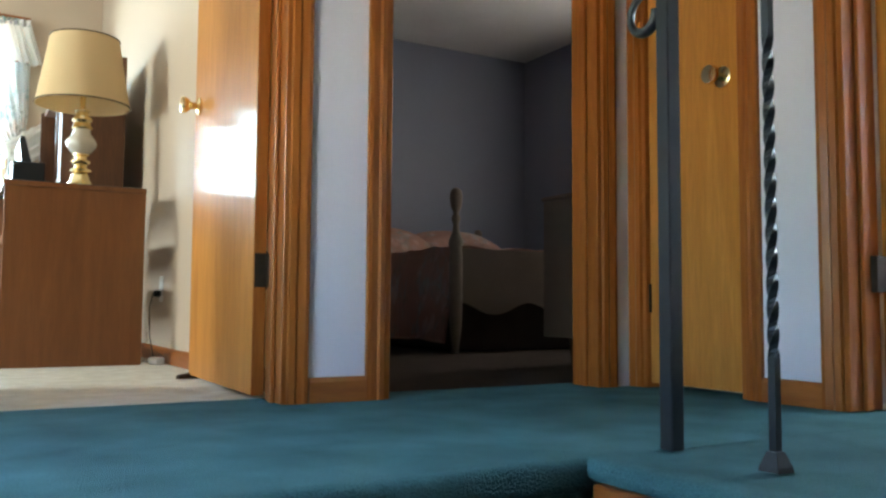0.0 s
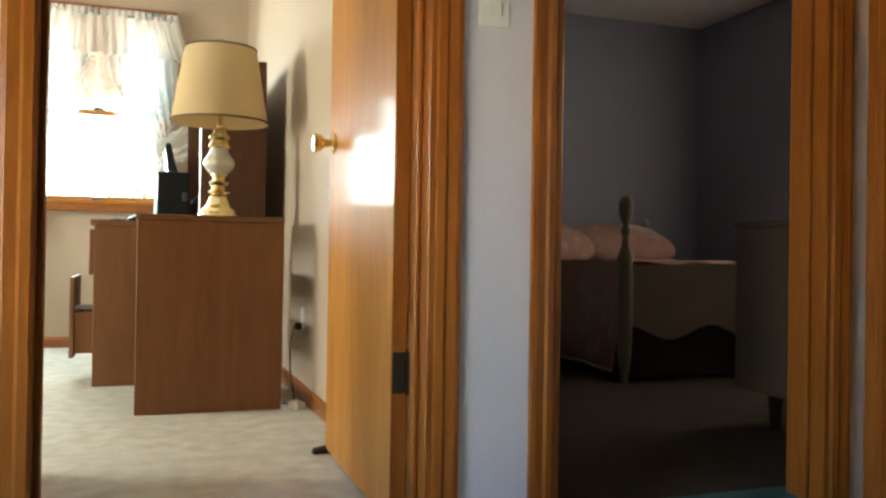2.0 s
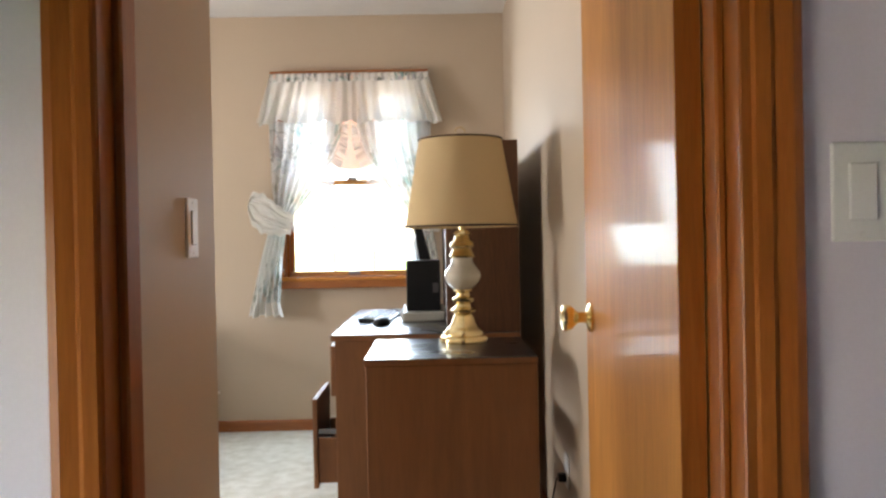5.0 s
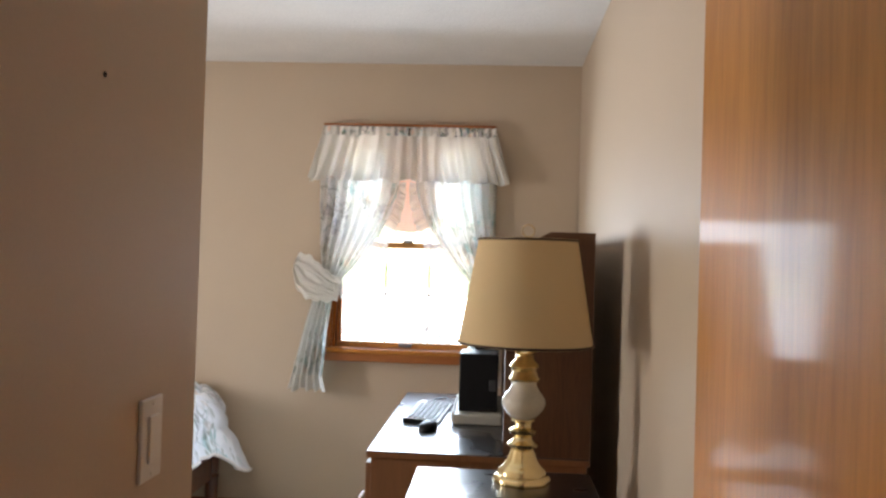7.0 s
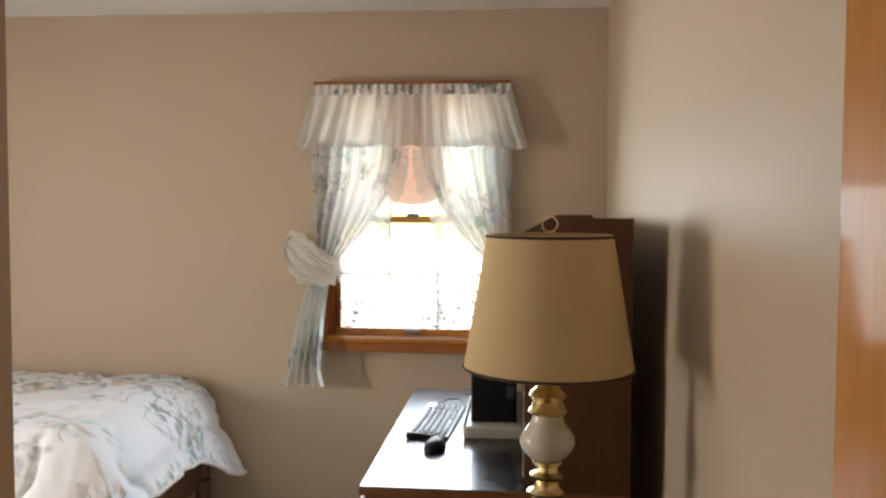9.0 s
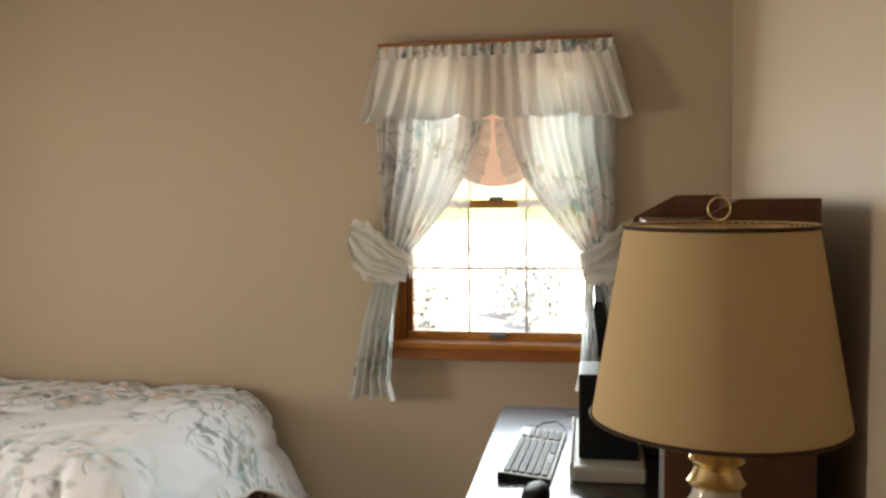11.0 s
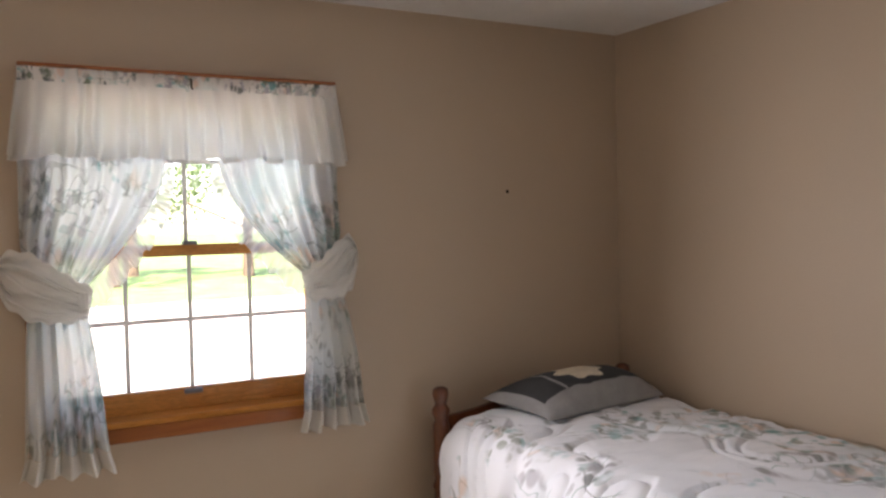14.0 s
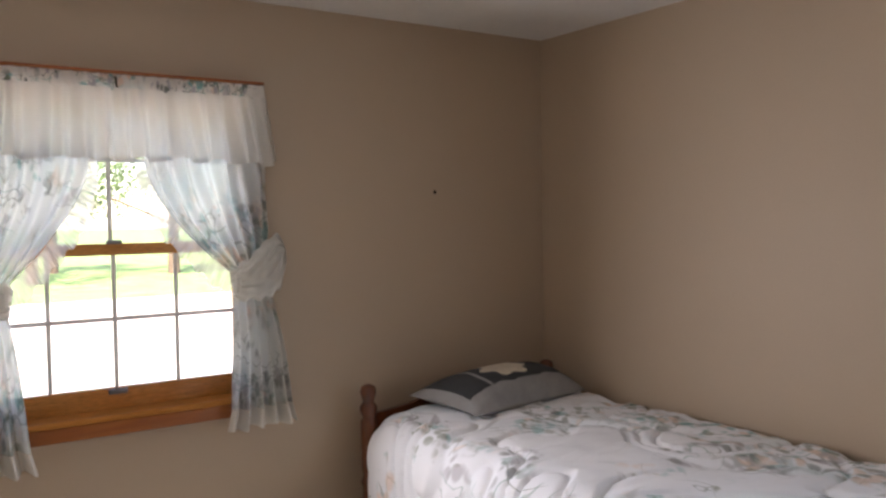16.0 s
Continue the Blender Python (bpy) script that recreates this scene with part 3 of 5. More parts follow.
# ---- windows and curtains (local: x along the wall, -y into the room) ----
def window(name, m, half, lo, hi, pane_lo, rail_lo, lights, sill_lo, sill_hi, label, mun_z=1.19, meet=(1.432, 1.474), bar=0.005):
    root = thing(name, m, label, "window", kind="structure")
    step = 2 * (half - 0.042) / lights
    inner = half - 0.042
    # casing on the room side, and a reveal through the wall
    for s in (-1, 1):
        a, b = sorted((s * half, s * (half + 0.062)))
        part("casing", boxed(a, -0.018, sill_hi, b, 0.0, hi + 0.057, bevel=0.004), M_TRIM, root)
        a, b = sorted((s * half, s * (half - 0.018)))
        part("jamb", boxed(a, -0.002, lo + 0.002, b, 0.13, hi, bevel=0.002), M_TRIM, root)
    part("head_casing", boxed(-half, -0.018, hi, half, 0.0, hi + 0.057, bevel=0.004), M_TRIM_X, root)
    part("head_jamb", boxed(-half + 0.018, -0.002, hi - 0.018, half - 0.018, 0.13, hi, bevel=0.002), M_TRIM_X, root)
    part("window_sill", boxed(-half - 0.03, -0.085, sill_hi - 0.022, half + 0.03, 0.05, sill_hi, bevel=0.006, seg=2), M_SILL, root)
    part("apron", boxed(-half - 0.025, -0.080, sill_lo, half + 0.025, -0.001, sill_hi - 0.022, bevel=0.003), M_TRIM_X, root)
    # lower sash stands in front of the upper one
    for nm, y, a, b, r0, r1 in (("lower_sash", 0.030, rail_lo, meet[1], pane_lo, meet[0]), ("upper_sash", 0.070, meet[0] + 0.004, hi - 0.02, meet[1] - 0.006, hi - 0.055)):
        sash = part(nm, boxed(-inner - 0.024, y, a, inner + 0.024, y + 0.034, r0, bevel=0.003), M_SASH, root)
        part("top_rail", boxed(-inner - 0.024, y, r1, inner + 0.024, y + 0.034, b, bevel=0.003), M_SASH, sash)
        for s in (-1, 1):
            u, v = sorted((s * inner, s * (inner + 0.024)))
            part("stile", boxed(u, y + 0.001, r0, v, y + 0.033, r1, bevel=0.003), M_TRIM, sash)
        glass = part("pane", boxed(-inner, y + 0.015, r0, inner, y + 0.019, r1), M_GLASS, sash, "clear window glass")
        glass.visible_shadow = False
        mid = mun_z if nm == "lower_sash" else r0 + (r1 - r0) * 0.62
        for i in range(1, lights):
            u = -inner + i * step
            part("muntin", boxed(u - bar, y + 0.006, r0, u + bar, y + 0.013, r1, bevel=0.002), M_MUNTIN, sash)
        part("muntin", boxed(-inner, y + 0.004, mid - bar, inner, y + 0.0125, mid + bar, bevel=0.002), M_MUNTIN, sash)
    lift = part("sash_lift", boxed(-0.035, 0.012, pane_lo - 0.024, 0.035, 0.030, pane_lo - 0.004, bevel=0.006, seg=2), M_STEEL, root, "grey metal sash lift")
    part("sash_lock", boxed(-0.028, 0.008, meet[1] - 0.002, 0.028, 0.032, meet[1] + 0.014, bevel=0.005, seg=2), M_STEEL, root, "grey metal sash lock")
    return root


# pale grey puts the window's glare into the colour of the backlit bars
M_MUNTIN = material("glare-paled muntin", (0.80, 0.79, 0.77), 0.5, vary=0.04, scale=20)
window("window_1", pose(WA["c"], NORTH, 0), WA["half"], WA["lo"], WA["hi"], 0.935, 0.895, 3, 0.838, 0.905, "amber wooden sash window behind floral curtains", 1.197, (1.444, 1.476))
window("window_2", pose(WEST, WB["c"], 0, 0, 0, 90), WB["half"], WB["lo"], WB["hi"], 0.922, 0.841, 4, 0.766, 0.842, "wide amber wooden sash window behind floral curtains", 1.182, (1.424, 1.468), 0.008)


def ease(t):
    return t * t * (3 - 2 * t)


def wob(a, b, amp, seed=0.0):
    return amp * noise.noise(Vector((a + seed, b * 1.3 + seed * 2.1, seed)))


def curtains(m, H, val_lo, flare, tie_z, tie_in, tip, tails, inner_top, label, out=0.075):
    """Ruffled tie-back curtains over one window: valance, two tied panels with ruffled edges, tie ruffles and tails."""
    root = thing("curtain", m, label, "curtains", group="ruffled tie-back curtains")
    top = 2.088

    # gathered valance, flaring towards its foot
    def heading(s, t):
        u = (s * 2 - 1) * (H + 0.004)
        return Vector((u, -out + 0.006 * math.sin(s * 150) + wob(s * 30, t, 0.006), top - 0.058 * t))

    def frill(s, t):
        n = 15 if H < 0.5 else 17
        a = s * 2 - 1
        u = a * (H + 0.006 + (flare - H) * t ** 1.2) + wob(s * 18, t * 2, 0.010 * t, 3)
        gather = 0.007 + 0.026 * t
        ph = 2 * math.pi * n * s + 2.4 * noise.noise(Vector((s * 9, 0.4, H)))
        edge = 0.05 * max(0, abs(a) - 0.93) / 0.07
        y = -out - 0.012 - 0.030 * t + gather * math.sin(ph) + 0.4 * gather * math.sin(ph * 0.37 + 1) + edge * t
        drop = (top - 0.052 - val_lo) * (1 + wob(s * 14, 0, 0.05, 5)) + 0.006 * math.sin(ph * 0.5)
        return Vector((u, y, top - 0.050 - drop * t))
    val = part("valance", sheet(heading, 140, 3), M_BAND, root, "gathered floral heading", smooth=60)
    part("ruffle", sheet(frill, 360, 10), M_SHEER, val, smooth=60)
    for s in (-1, 1):
        ret = lambda a, t, s=s: Vector((s * (H + 0.006 + (flare - H) * t * (1 - a)), -out * (1 - a) - 0.02 * t * (1 - a) + wob(a * 5, t, 0.006), top - 0.02 - (top - 0.03 - val_lo) * t))
        part("side_return", sheet(ret, 12, 8), M_SHEER, val, smooth=60)
        tz = tie_z[0] if s < 0 else tie_z[1]
        ti = tie_in[0] if s < 0 else tie_in[1]
        tail = tails[0] if s < 0 else tails[1]
        it = inner_top[0] if s < 0 else inner_top[1]
        zt = val_lo + 0.018

        def edges(t):
            """Outer and inner edge of the panel at t from heading to tie."""
            z_o = zt + (tz + 0.0 - zt) * t
            z_i = zt + (tz - 0.02 - zt) * t
            uo = H + 0.012 - 0.02 * ease(max(0, (t - 0.6) / 0.4))
            k = max(0.0, (t - 0.04) / 0.96)
            ui = it + (ti - it) * (k ** 1.65)
            return uo, z_o, ui, z_i

        def panel(a, t, s=s):
            uo, zo, ui, zi = edges(t)
            u, z = uo + (ui - uo) * a, zo + (zi - zo) * a
            ph = 2 * math.pi * 7 * a + 2.5 * noise.noise(Vector((a * 4, t * 1.5, s * 3 + H)))
            amp = 0.024 * (1 - 0.40 * t)
            y = -out + 0.016 + amp * math.sin(ph) + wob(a * 6, t * 4, 0.008, 7 * s)
            sag = -0.015 * math.sin(math.pi * a) * t
            return Vector((s * u, y, z + sag))
        pan = part("panel", sheet(panel, 90, 40), M_CURT, root, "floral voile panel tied back", smooth=60)

        def edge_ruffle(a, t, s=s):
            uo, zo, ui, zi = edges(0.04 + 0.95 * a)
            wide = 0.10 * (0.35 + 0.65 * min(1, 2.2 * a)) * (1 - 0.25 * a)
            # square to the edge, towards the middle and down
            u = ui - wide * t * (0.9 - 0.55 * a)
            z = zi - wide * t * (0.15 + 0.9 * a)
            ph = 2 * math.pi * 17 * a
            return Vector((s * u, -out + 0.008 + 0.011 * t * math.sin(ph) + wob(a * 9, t, 0.01, 2 + s), z + 0.012 * t * math.sin(ph * 0.5 + 1)))
        part("edge_ruffle", sheet(edge_ruffle, 200, 5), M_VOILE, pan, smooth=60)

        # tail below the tie
        def hang(a, t, s=s):
            top_o, top_i = H - 0.006, ti - 0.004
            bo, bi, bz = tail
            k = t ** 0.7
            uo, ui = top_o + (bo - top_o) * k, top_i + (bi - top_i) * k
            u = uo + (ui - uo) * a
            ph = 2 * math.pi * 5 * a + 1.2 * noise.noise(Vector((a * 3, t, 5 * s)))
            amp = 0.018 + 0.016 * t
            y = -out - 0.006 - 0.052 * ease(min(1, 1.6 * t)) + amp * math.sin(ph)
            return Vector((s * u, y, tz - 0.02 + (bz + 0.075 - tz + 0.02) * t + wob(a * 4, t, 0.012, s)))
        tl = part("tail", sheet(hang, 60, 24), M_CURT, root, "floral tail below the tie", smooth=60)

        def hem(a, t, s=s):
            base = hang(a, 1.0)
            bo, bi, bz = tail
            ph = 2 * math.pi * 6 * a
            return Vector((base.x + s * 0.02 * (0.5 - a) * 2 * t, base.y - 0.006 + 0.010 * t * math.sin(ph), base.z - 0.078 * t + 0.006 * math.sin(ph * 0.6) * t))
        part("hem_ruffle", sheet(hem, 120, 5), M_SHEER, tl, smooth=60)

        # tie ruffle: a gathered fan that widens from the bunch out and up to the wall
        def tie(a, t, s=s):
            v = t * 2 - 1
            u0, u1 = ti - 0.03, tip[0]
            half = (0.050 + 0.085 * a ** 0.8) * math.sqrt(max(0.0, 1 - a ** 5)) * (1 + wob(a * 6, v, 0.06, 3 + s))
            crease = noise.noise(Vector((a * 2.2, v * 3.0, 4.0 * s + H)))
            folds = 0.011 * (0.25 + a) * math.sin(2 * math.pi * 1.7 * v + 5.0 * crease) + wob(a * 6, v * 3, 0.012, 6 + s)
            u = u0 + (u1 - u0) * a - 0.20 * v * half
            z = tz - 0.055 + 0.135 * a - 0.02 * math.sin(math.pi * a) + v * half + 0.006 * abs(v) ** 3 * math.sin(a * 30 + s)
            return Vector((s * u, -out - 0.028 - 0.030 * math.sin(math.pi * a) + 0.05 * a ** 3 + folds, z))

        def band(a, t, s=s):
            u = ti - 0.020 + (H + 0.014 - ti + 0.02) * a
            return Vector((s * u, -out - 0.030 + 0.02 * a - 0.012 * math.sin(math.pi * t) + 0.004 * math.sin(a * 40), tz - 0.085 + 0.085 * t + 0.05 * a + wob(a * 6, t * 2, 0.01, s)))
        part("tie_band", sheet(band, 40, 8), M_SHEER, root, smooth=60)
        part("tie_ruffle", sheet(tie, 48, 48), M_SHEER, root, "gathered white tie-back ruffle", smooth=60)
    part("hook", tube([(0, -out - 0.004, top - 0.012), (0, -out - 0.02, top - 0.022), (0, -out - 0.018, top - 0.045), (0, -out - 0.03, top - 0.05)], 0.004, 6), M_DARK, root, "small dark metal hook")
    part("cornice_board", boxed(-H - 0.002, -out - 0.012, 2.0895, H + 0.002, -0.019, 2.1, bevel=0.002), M_TRIM_X, root, "thin amber wooden board")
    part("rod", tube([(-H + 0.005, -out + 0.012, top - 0.03), (H - 0.005, -out + 0.012, top - 0.03)], 0.006, 8), M_WHITE, root)
    return root


curtains(pose(WA["c"], NORTH, 0), 0.456, 1.795, 0.53, (1.262, 1.262), (0.372, 0.372), (0.60, 1.335), ((0.575, 0.415, 0.690), (0.520, 0.335, 0.745)), (0.045, 0.04), "sheer white floral tie-back curtains with ruffles")
curtains(pose(WEST, WB["c"], 0, 0, 0, 90), 0.568, 1.775, 0.605, (1.325, 1.345), (0.398, 0.440), (0.655, 1.355), ((0.590, 0.325, 0.690), (0.640, 0.385, 0.730)), (0.10, 0.10), "wide sheer white floral tie-back curtains with ruffles")


# peach scalloped shade behind the curtains
def scallop(a, t):
    u = (a * 2 - 1) * 0.15
    low = 1.60 - 0.07 * math.sqrt(max(0, 1 - (u / 0.15) ** 2))
    return Vector((u, 0.012 + 0.001 * math.sin(a * 40), 2.02 + (low - 2.02) * t))


shade = thing("window_shade", pose(WA["c"], NORTH, 0), "peach scalloped fabric shade inside the window", "window shade")
part("fabric", sheet(scallop, 60, 8), M_PEACH, shade, smooth=60)
part("roller", tube([(-0.374, 0.012, 2.022), (0.374, 0.012, 2.022)], 0.009, 10), M_WHITE, shade)

# ---- bedroom furniture ----
def shelf_stand():
    x0, x1, y0, y1, h = 0.252, 0.785, 3.402, 3.935, 0.735
    d = thing("shelf_stand", pose((x0 + x1) / 2, (y0 + y1) / 2, 0), "brown oak laminate stand with dark top and open shelves", "shelf unit")
    w, l = (x1 - x0) / 2, (y1 - y0) / 2
    for s in (-1, 1):
        part("side_panel", boxed(-w + 0.004, s * l - (0.018 if s > 0 else 0), 0.0, w, s * l + (0.018 if s < 0 else 0), h - 0.022, bevel=0.002), M_OAK, d)
    part("top", boxed(-w - 0.002, -l - 0.003, h - 0.022, w + 0.002, l + 0.003, h, bevel=0.003), M_TOP, d, "dark espresso laminate top")
    part("top_edge", boxed(-w - 0.001, -l - 0.0045, h - 0.021, w + 0.001, -l - 0.0032, h - 0.003), M_OAK, d)
    for z in (0.512, 0.325):
        part("shelf", boxed(-w + 0.01, -l + 0.019, z, w - 0.004, l - 0.019, z + 0.02, bevel=0.002), M_OAK, d)
    part("stretcher", boxed(w - 0.03, -l + 0.019, 0.02, w - 0.014, l - 0.019, 0.08), M_OAK, d)
    return d


def desk():
    x0, x1, y0, y1, h = 0.063, 0.81, 4.137, 5.422, 0.733
    d = thing("desk", pose(x0, y0, 0), "brown oak laminate desk with dark top, one drawer open", "desk")
    W, L = x1 - x0, y1 - y0
    for y in (0.0, 0.42, L - 0.018):
        part("side_panel", boxed(0.012, y, 0, W - 0.01, y + 0.018, h - 0.025, bevel=0.002), M_OAK, d)
    part("top", boxed(-0.004, -0.004, h - 0.025, W, L + 0.004, h, bevel=0.003), M_TOP, d, "dark espresso laminate top")
    part("top_edge", boxed(-0.003, -0.006, h - 0.024, W - 0.001, -0.0042, h - 0.003), M_OAK, d)
    part("back_panel", boxed(W - 0.02, 0.019, 0.1, W - 0.011, L - 0.019, h - 0.03), M_OAK, d)
    part("plinth", boxed(0.05, 0.019, 0, 0.066, 0.419, 0.07), M_OAK, d)
    for z, hh, pull in ((0.075, 0.405, 0.075), (0.49, 0.20, 0.0)):
        dr = part("drawer", boxed(-0.008 - pull, 0.012, z + 0.05 * (pull > 0), 0.011 - pull, 0.428, z + hh, bevel=0.003), M_OAK, d)
        if pull:
            for y in (0.022, 0.405):
                part("drawer_side", boxed(0.0115 - pull, y, z + 0.07, 0.45, y + 0.012, z + 0.25, bevel=0.002), M_OAK, dr)
            part("drawer_bottom", boxed(0.0115 - pull, 0.035, z + 0.07, 0.45, 0.404, z + 0.078), M_OAK, dr)
            part("slide", boxed(-0.06, 0.0195, z + 0.265, 0.05, 0.021, z + 0.285), M_STEEL, dr, "grey metal drawer slide")
    return d


def hutch():
    d = thing("hutch", pose(0.52, 4.137, 0.733), "brown oak hutch with sloped side panels on desk", "hutch")
    W, L, hh = 0.29, 1.27, 0.757
    side = [(0, 0), (W, 0), (W, hh), (0.14, hh), (0.0, hh - 0.075)]
    for y in (0.0, L - 0.018):
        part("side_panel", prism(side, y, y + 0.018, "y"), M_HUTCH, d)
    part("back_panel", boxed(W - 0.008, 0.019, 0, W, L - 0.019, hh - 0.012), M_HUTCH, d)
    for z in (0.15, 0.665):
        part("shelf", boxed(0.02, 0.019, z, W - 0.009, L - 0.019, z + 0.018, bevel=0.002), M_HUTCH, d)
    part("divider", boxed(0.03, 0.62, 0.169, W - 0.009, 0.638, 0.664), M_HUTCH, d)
    for y in (0.05, 0.11):
        part("door_stile", boxed(-0.002, y - 0.022, 0.03, 0.012, y - 0.006, 0.60, bevel=0.003), M_STEEL, d, "thin grey metal stile")
    return d


def table_lamp():
    lamp = thing("table_lamp", pose(0.573, 3.805, 0.735), "brass and ivory ceramic table lamp with cream shade", "lamp")
    part("base", lathe([(0.082, 0.0), (0.084, 0.012), (0.078, 0.022), (0.070, 0.026), (0.068, 0.040), (0.056, 0.050), (0.044, 0.066), (0.036, 0.090), (0.030, 0.100)], 48, 8, 0.025), M_BRASS, lamp, "stepped polished brass base", smooth=50)
    part("lower_stem", lathe([(0.026, 0.100), (0.044, 0.108), (0.046, 0.116), (0.030, 0.124), (0.026, 0.136), (0.038, 0.146), (0.040, 0.156), (0.026, 0.164), (0.024, 0.176), (0.034, 0.182), (0.034, 0.188)], 40), M_BRASS, lamp, smooth=50)
    part("body", lathe([(0.032, 0.188), (0.046, 0.200), (0.060, 0.218), (0.0655, 0.234), (0.062, 0.250), (0.048, 0.268), (0.038, 0.284), (0.036, 0.300)], 48), M_PORC, lamp, "ivory glazed ceramic body", smooth=60)
    part("upper_stem", lathe([(0.042, 0.300), (0.046, 0.306), (0.040, 0.314), (0.034, 0.330), (0.044, 0.342), (0.040, 0.352), (0.028, 0.362), (0.026, 0.378), (0.032, 0.384), (0.024, 0.392), (0.012, 0.398), (0.012, 0.46)], 40), M_BRASS, lamp, smooth=50)
    z0, z1, r0, r1 = 0.407, 0.720, 0.199, 0.146
    shell = lathe([(r0, z0), (r1, z1)], 72)
    bmesh.ops.delete(shell, geom=[f for f in shell.faces if len(f.verts) > 4], context="FACES_ONLY")
    bmesh.ops.solidify(shell, geom=shell.faces[:], thickness=0.002)
    sh = part("shade", shell, M_SHADE, lamp, "cream linen empire shade", smooth=40)
    for r, z in ((r0 + 0.0015, z0 + 0.004), (r1 + 0.0015, z1 - 0.004)):
        ring = [(r * math.cos(a), r * math.sin(a), z) for a in (2 * math.pi * i / 64 for i in range(65))]
        part("braid", tube(ring, 0.0032, 6), M_BRAID, sh, "dark brown braid trim")
    for k in range(3):
        a = k * 2.1 + 0.4
        part("spider", tube([(0, 0, z1 - 0.012), (r1 * 0.99 * math.cos(a), r1 * 0.99 * math.sin(a), z1 - 0.006)], 0.0018, 6), M_BRASS, sh)
    hp = [(0.045 * math.cos(a), 0.0, 0.60 + 0.115 * math.sin(a)) for a in (math.pi * (-0.25 + 1.5 * i / 20) for i in range(21))]
    part("harp", tube(hp, 0.0022, 6), M_BRASS, lamp)
    ring = [(0.018 * math.cos(a), 0.006 * math.cos(a), 0.744 + 0.018 * math.sin(a)) for a in (2 * math.pi * i / 24 for i in range(25))]
    part("finial", tube(ring, 0.0016, 6), M_BRASS, lamp, "thin brass ring finial")
    return lamp


def keyboard():
    k = thing("keyboard", pose(0.213, 4.852, 0.733, 0, 0, 86), "black and grey computer keyboard on the desk", "keyboard")
    part("case", prism([(-0.072, 0), (0.072, 0), (0.072, 0.022), (-0.072, 0.011)], -0.225, 0.225, "x"), M_BLACK, k)
    part("deck", prism([(-0.069, 0.0115), (0.069, 0.0222), (0.069, 0.0232), (-0.069, 0.0125)], -0.221, 0.221, "x"), M_GREY, k, "silver grey deck")
    me = mesh_of("key", boxed(-0.008, -0.008, 0, 0.008, 0.008, 0.006, bevel=0.002), M_KEY)
    for r in range(6):
        y = -0.054 + r * 0.0205
        for c in range(19):
            x = -0.2 + c * 0.0218
            if c in (14,) or (r == 5 and c > 15) or (r == 0 and 4 <= c <= 8 and c != 6):
                continue
            key = new("key", me)
            key.parent = k
            key.matrix_local = pose(x, y, 0.0125 + (y + 0.069) * 0.077, 4.4) @ Matrix.Diagonal((5.5 if r == 0 and c == 6 else 1, 1, 1, 1))
    return k


def mouse():
    ms = thing("mouse", pose(0.238, 4.522, 0.733, 0, 0, 78), "black computer mouse on desk", "mouse")

    def dome(s, t):
        a, r = 2 * math.pi * s, math.sin(t * math.pi / 2)
        return Vector((0.062 * r * math.cos(a), 0.034 * r * math.sin(a) * (1 - 0.12 * math.cos(a)), 0.003 + 0.034 * math.cos(t * math.pi / 2) ** 0.75))
    part("shell", sheet(dome, 32, 10), M_BLACK, ms, smooth=60)
    part("base", lathe([(0.03, 0), (0.031, 0.004)], 24), M_BLACK, ms, at=Matrix.Diagonal((1.9, 1.02, 1, 1)))
    part("wheel", tube([(0.03, -0.004, 0.031), (0.03, 0.004, 0.031)], 0.008, 12), M_KEY, ms)
    return ms


def computer():
    tray = thing("docking_tray", pose(0.43, 4.89, 0.733), "grey beige low tray under the monitor", "tray")
    part("body", boxed(-0.105, -0.245, 0.0, 0.09, 0.245, 0.042, bevel=0.008, seg=2), M_GREY, tray)
    part("rim", boxed(-0.112, -0.24, 0.010, -0.1055, 0.24, 0.050, bevel=0.003), M_WHITE, tray, "white front lip")
    cube = thing("computer", pose(0.43, 4.80, 0.775), "small black desktop computer on tray", "computer")
    part("case", boxed(-0.088, -0.085, 0.0, 0.07, 0.10, 0.235, bevel=0.006, seg=2), M_BLACK, cube)
    part("port_plate", boxed(0.035, -0.0872, 0.085, 0.062, -0.0852, 0.13, bevel=0.001), M_KEY, cube, "dark port plate")
    mon = thing("monitor", pose(0.40, 5.12, 0.775), "thin black computer monitor standing on tray", "monitor")
    part("screen_panel", prism([(0.03, 0.03), (0.085, 0.03), (0.070, 0.17), (0.010, 0.405), (-0.012, 0.410), (-0.018, 0.385), (0.004, 0.20)], -0.20, 0.24, "y"), M_BLACK, mon)
    part("stand", prism([(-0.02, 0), (0.09, 0), (0.085, 0.012), (0.055, 0.02), (0.055, 0.12), (0.03, 0.12), (0.03, 0.02), (-0.02, 0.008)], -0.05, 0.09, "y"), M_BLACK, mon)
    cab = [(0.30, 5.07, 0.737), (0.29, 5.13, 0.745), (0.265, 5.17, 0.752), (0.22, 5.16, 0.748), (0.19, 5.10, 0.739), (0.20, 5.075, 0.737)]
    solid("cable", tube(cab, 0.0035, 6), M_CORD, "thin black keyboard cable on desk", "cable", smooth=60)


shelf_stand(), desk(), hutch(), table_lamp(), keyboard(), mouse(), computer()


# ---- bed ----
BX0, BX1, BY0, BY1, TOPZ = -3.03, -0.985, 4.70, 5.70, 0.70


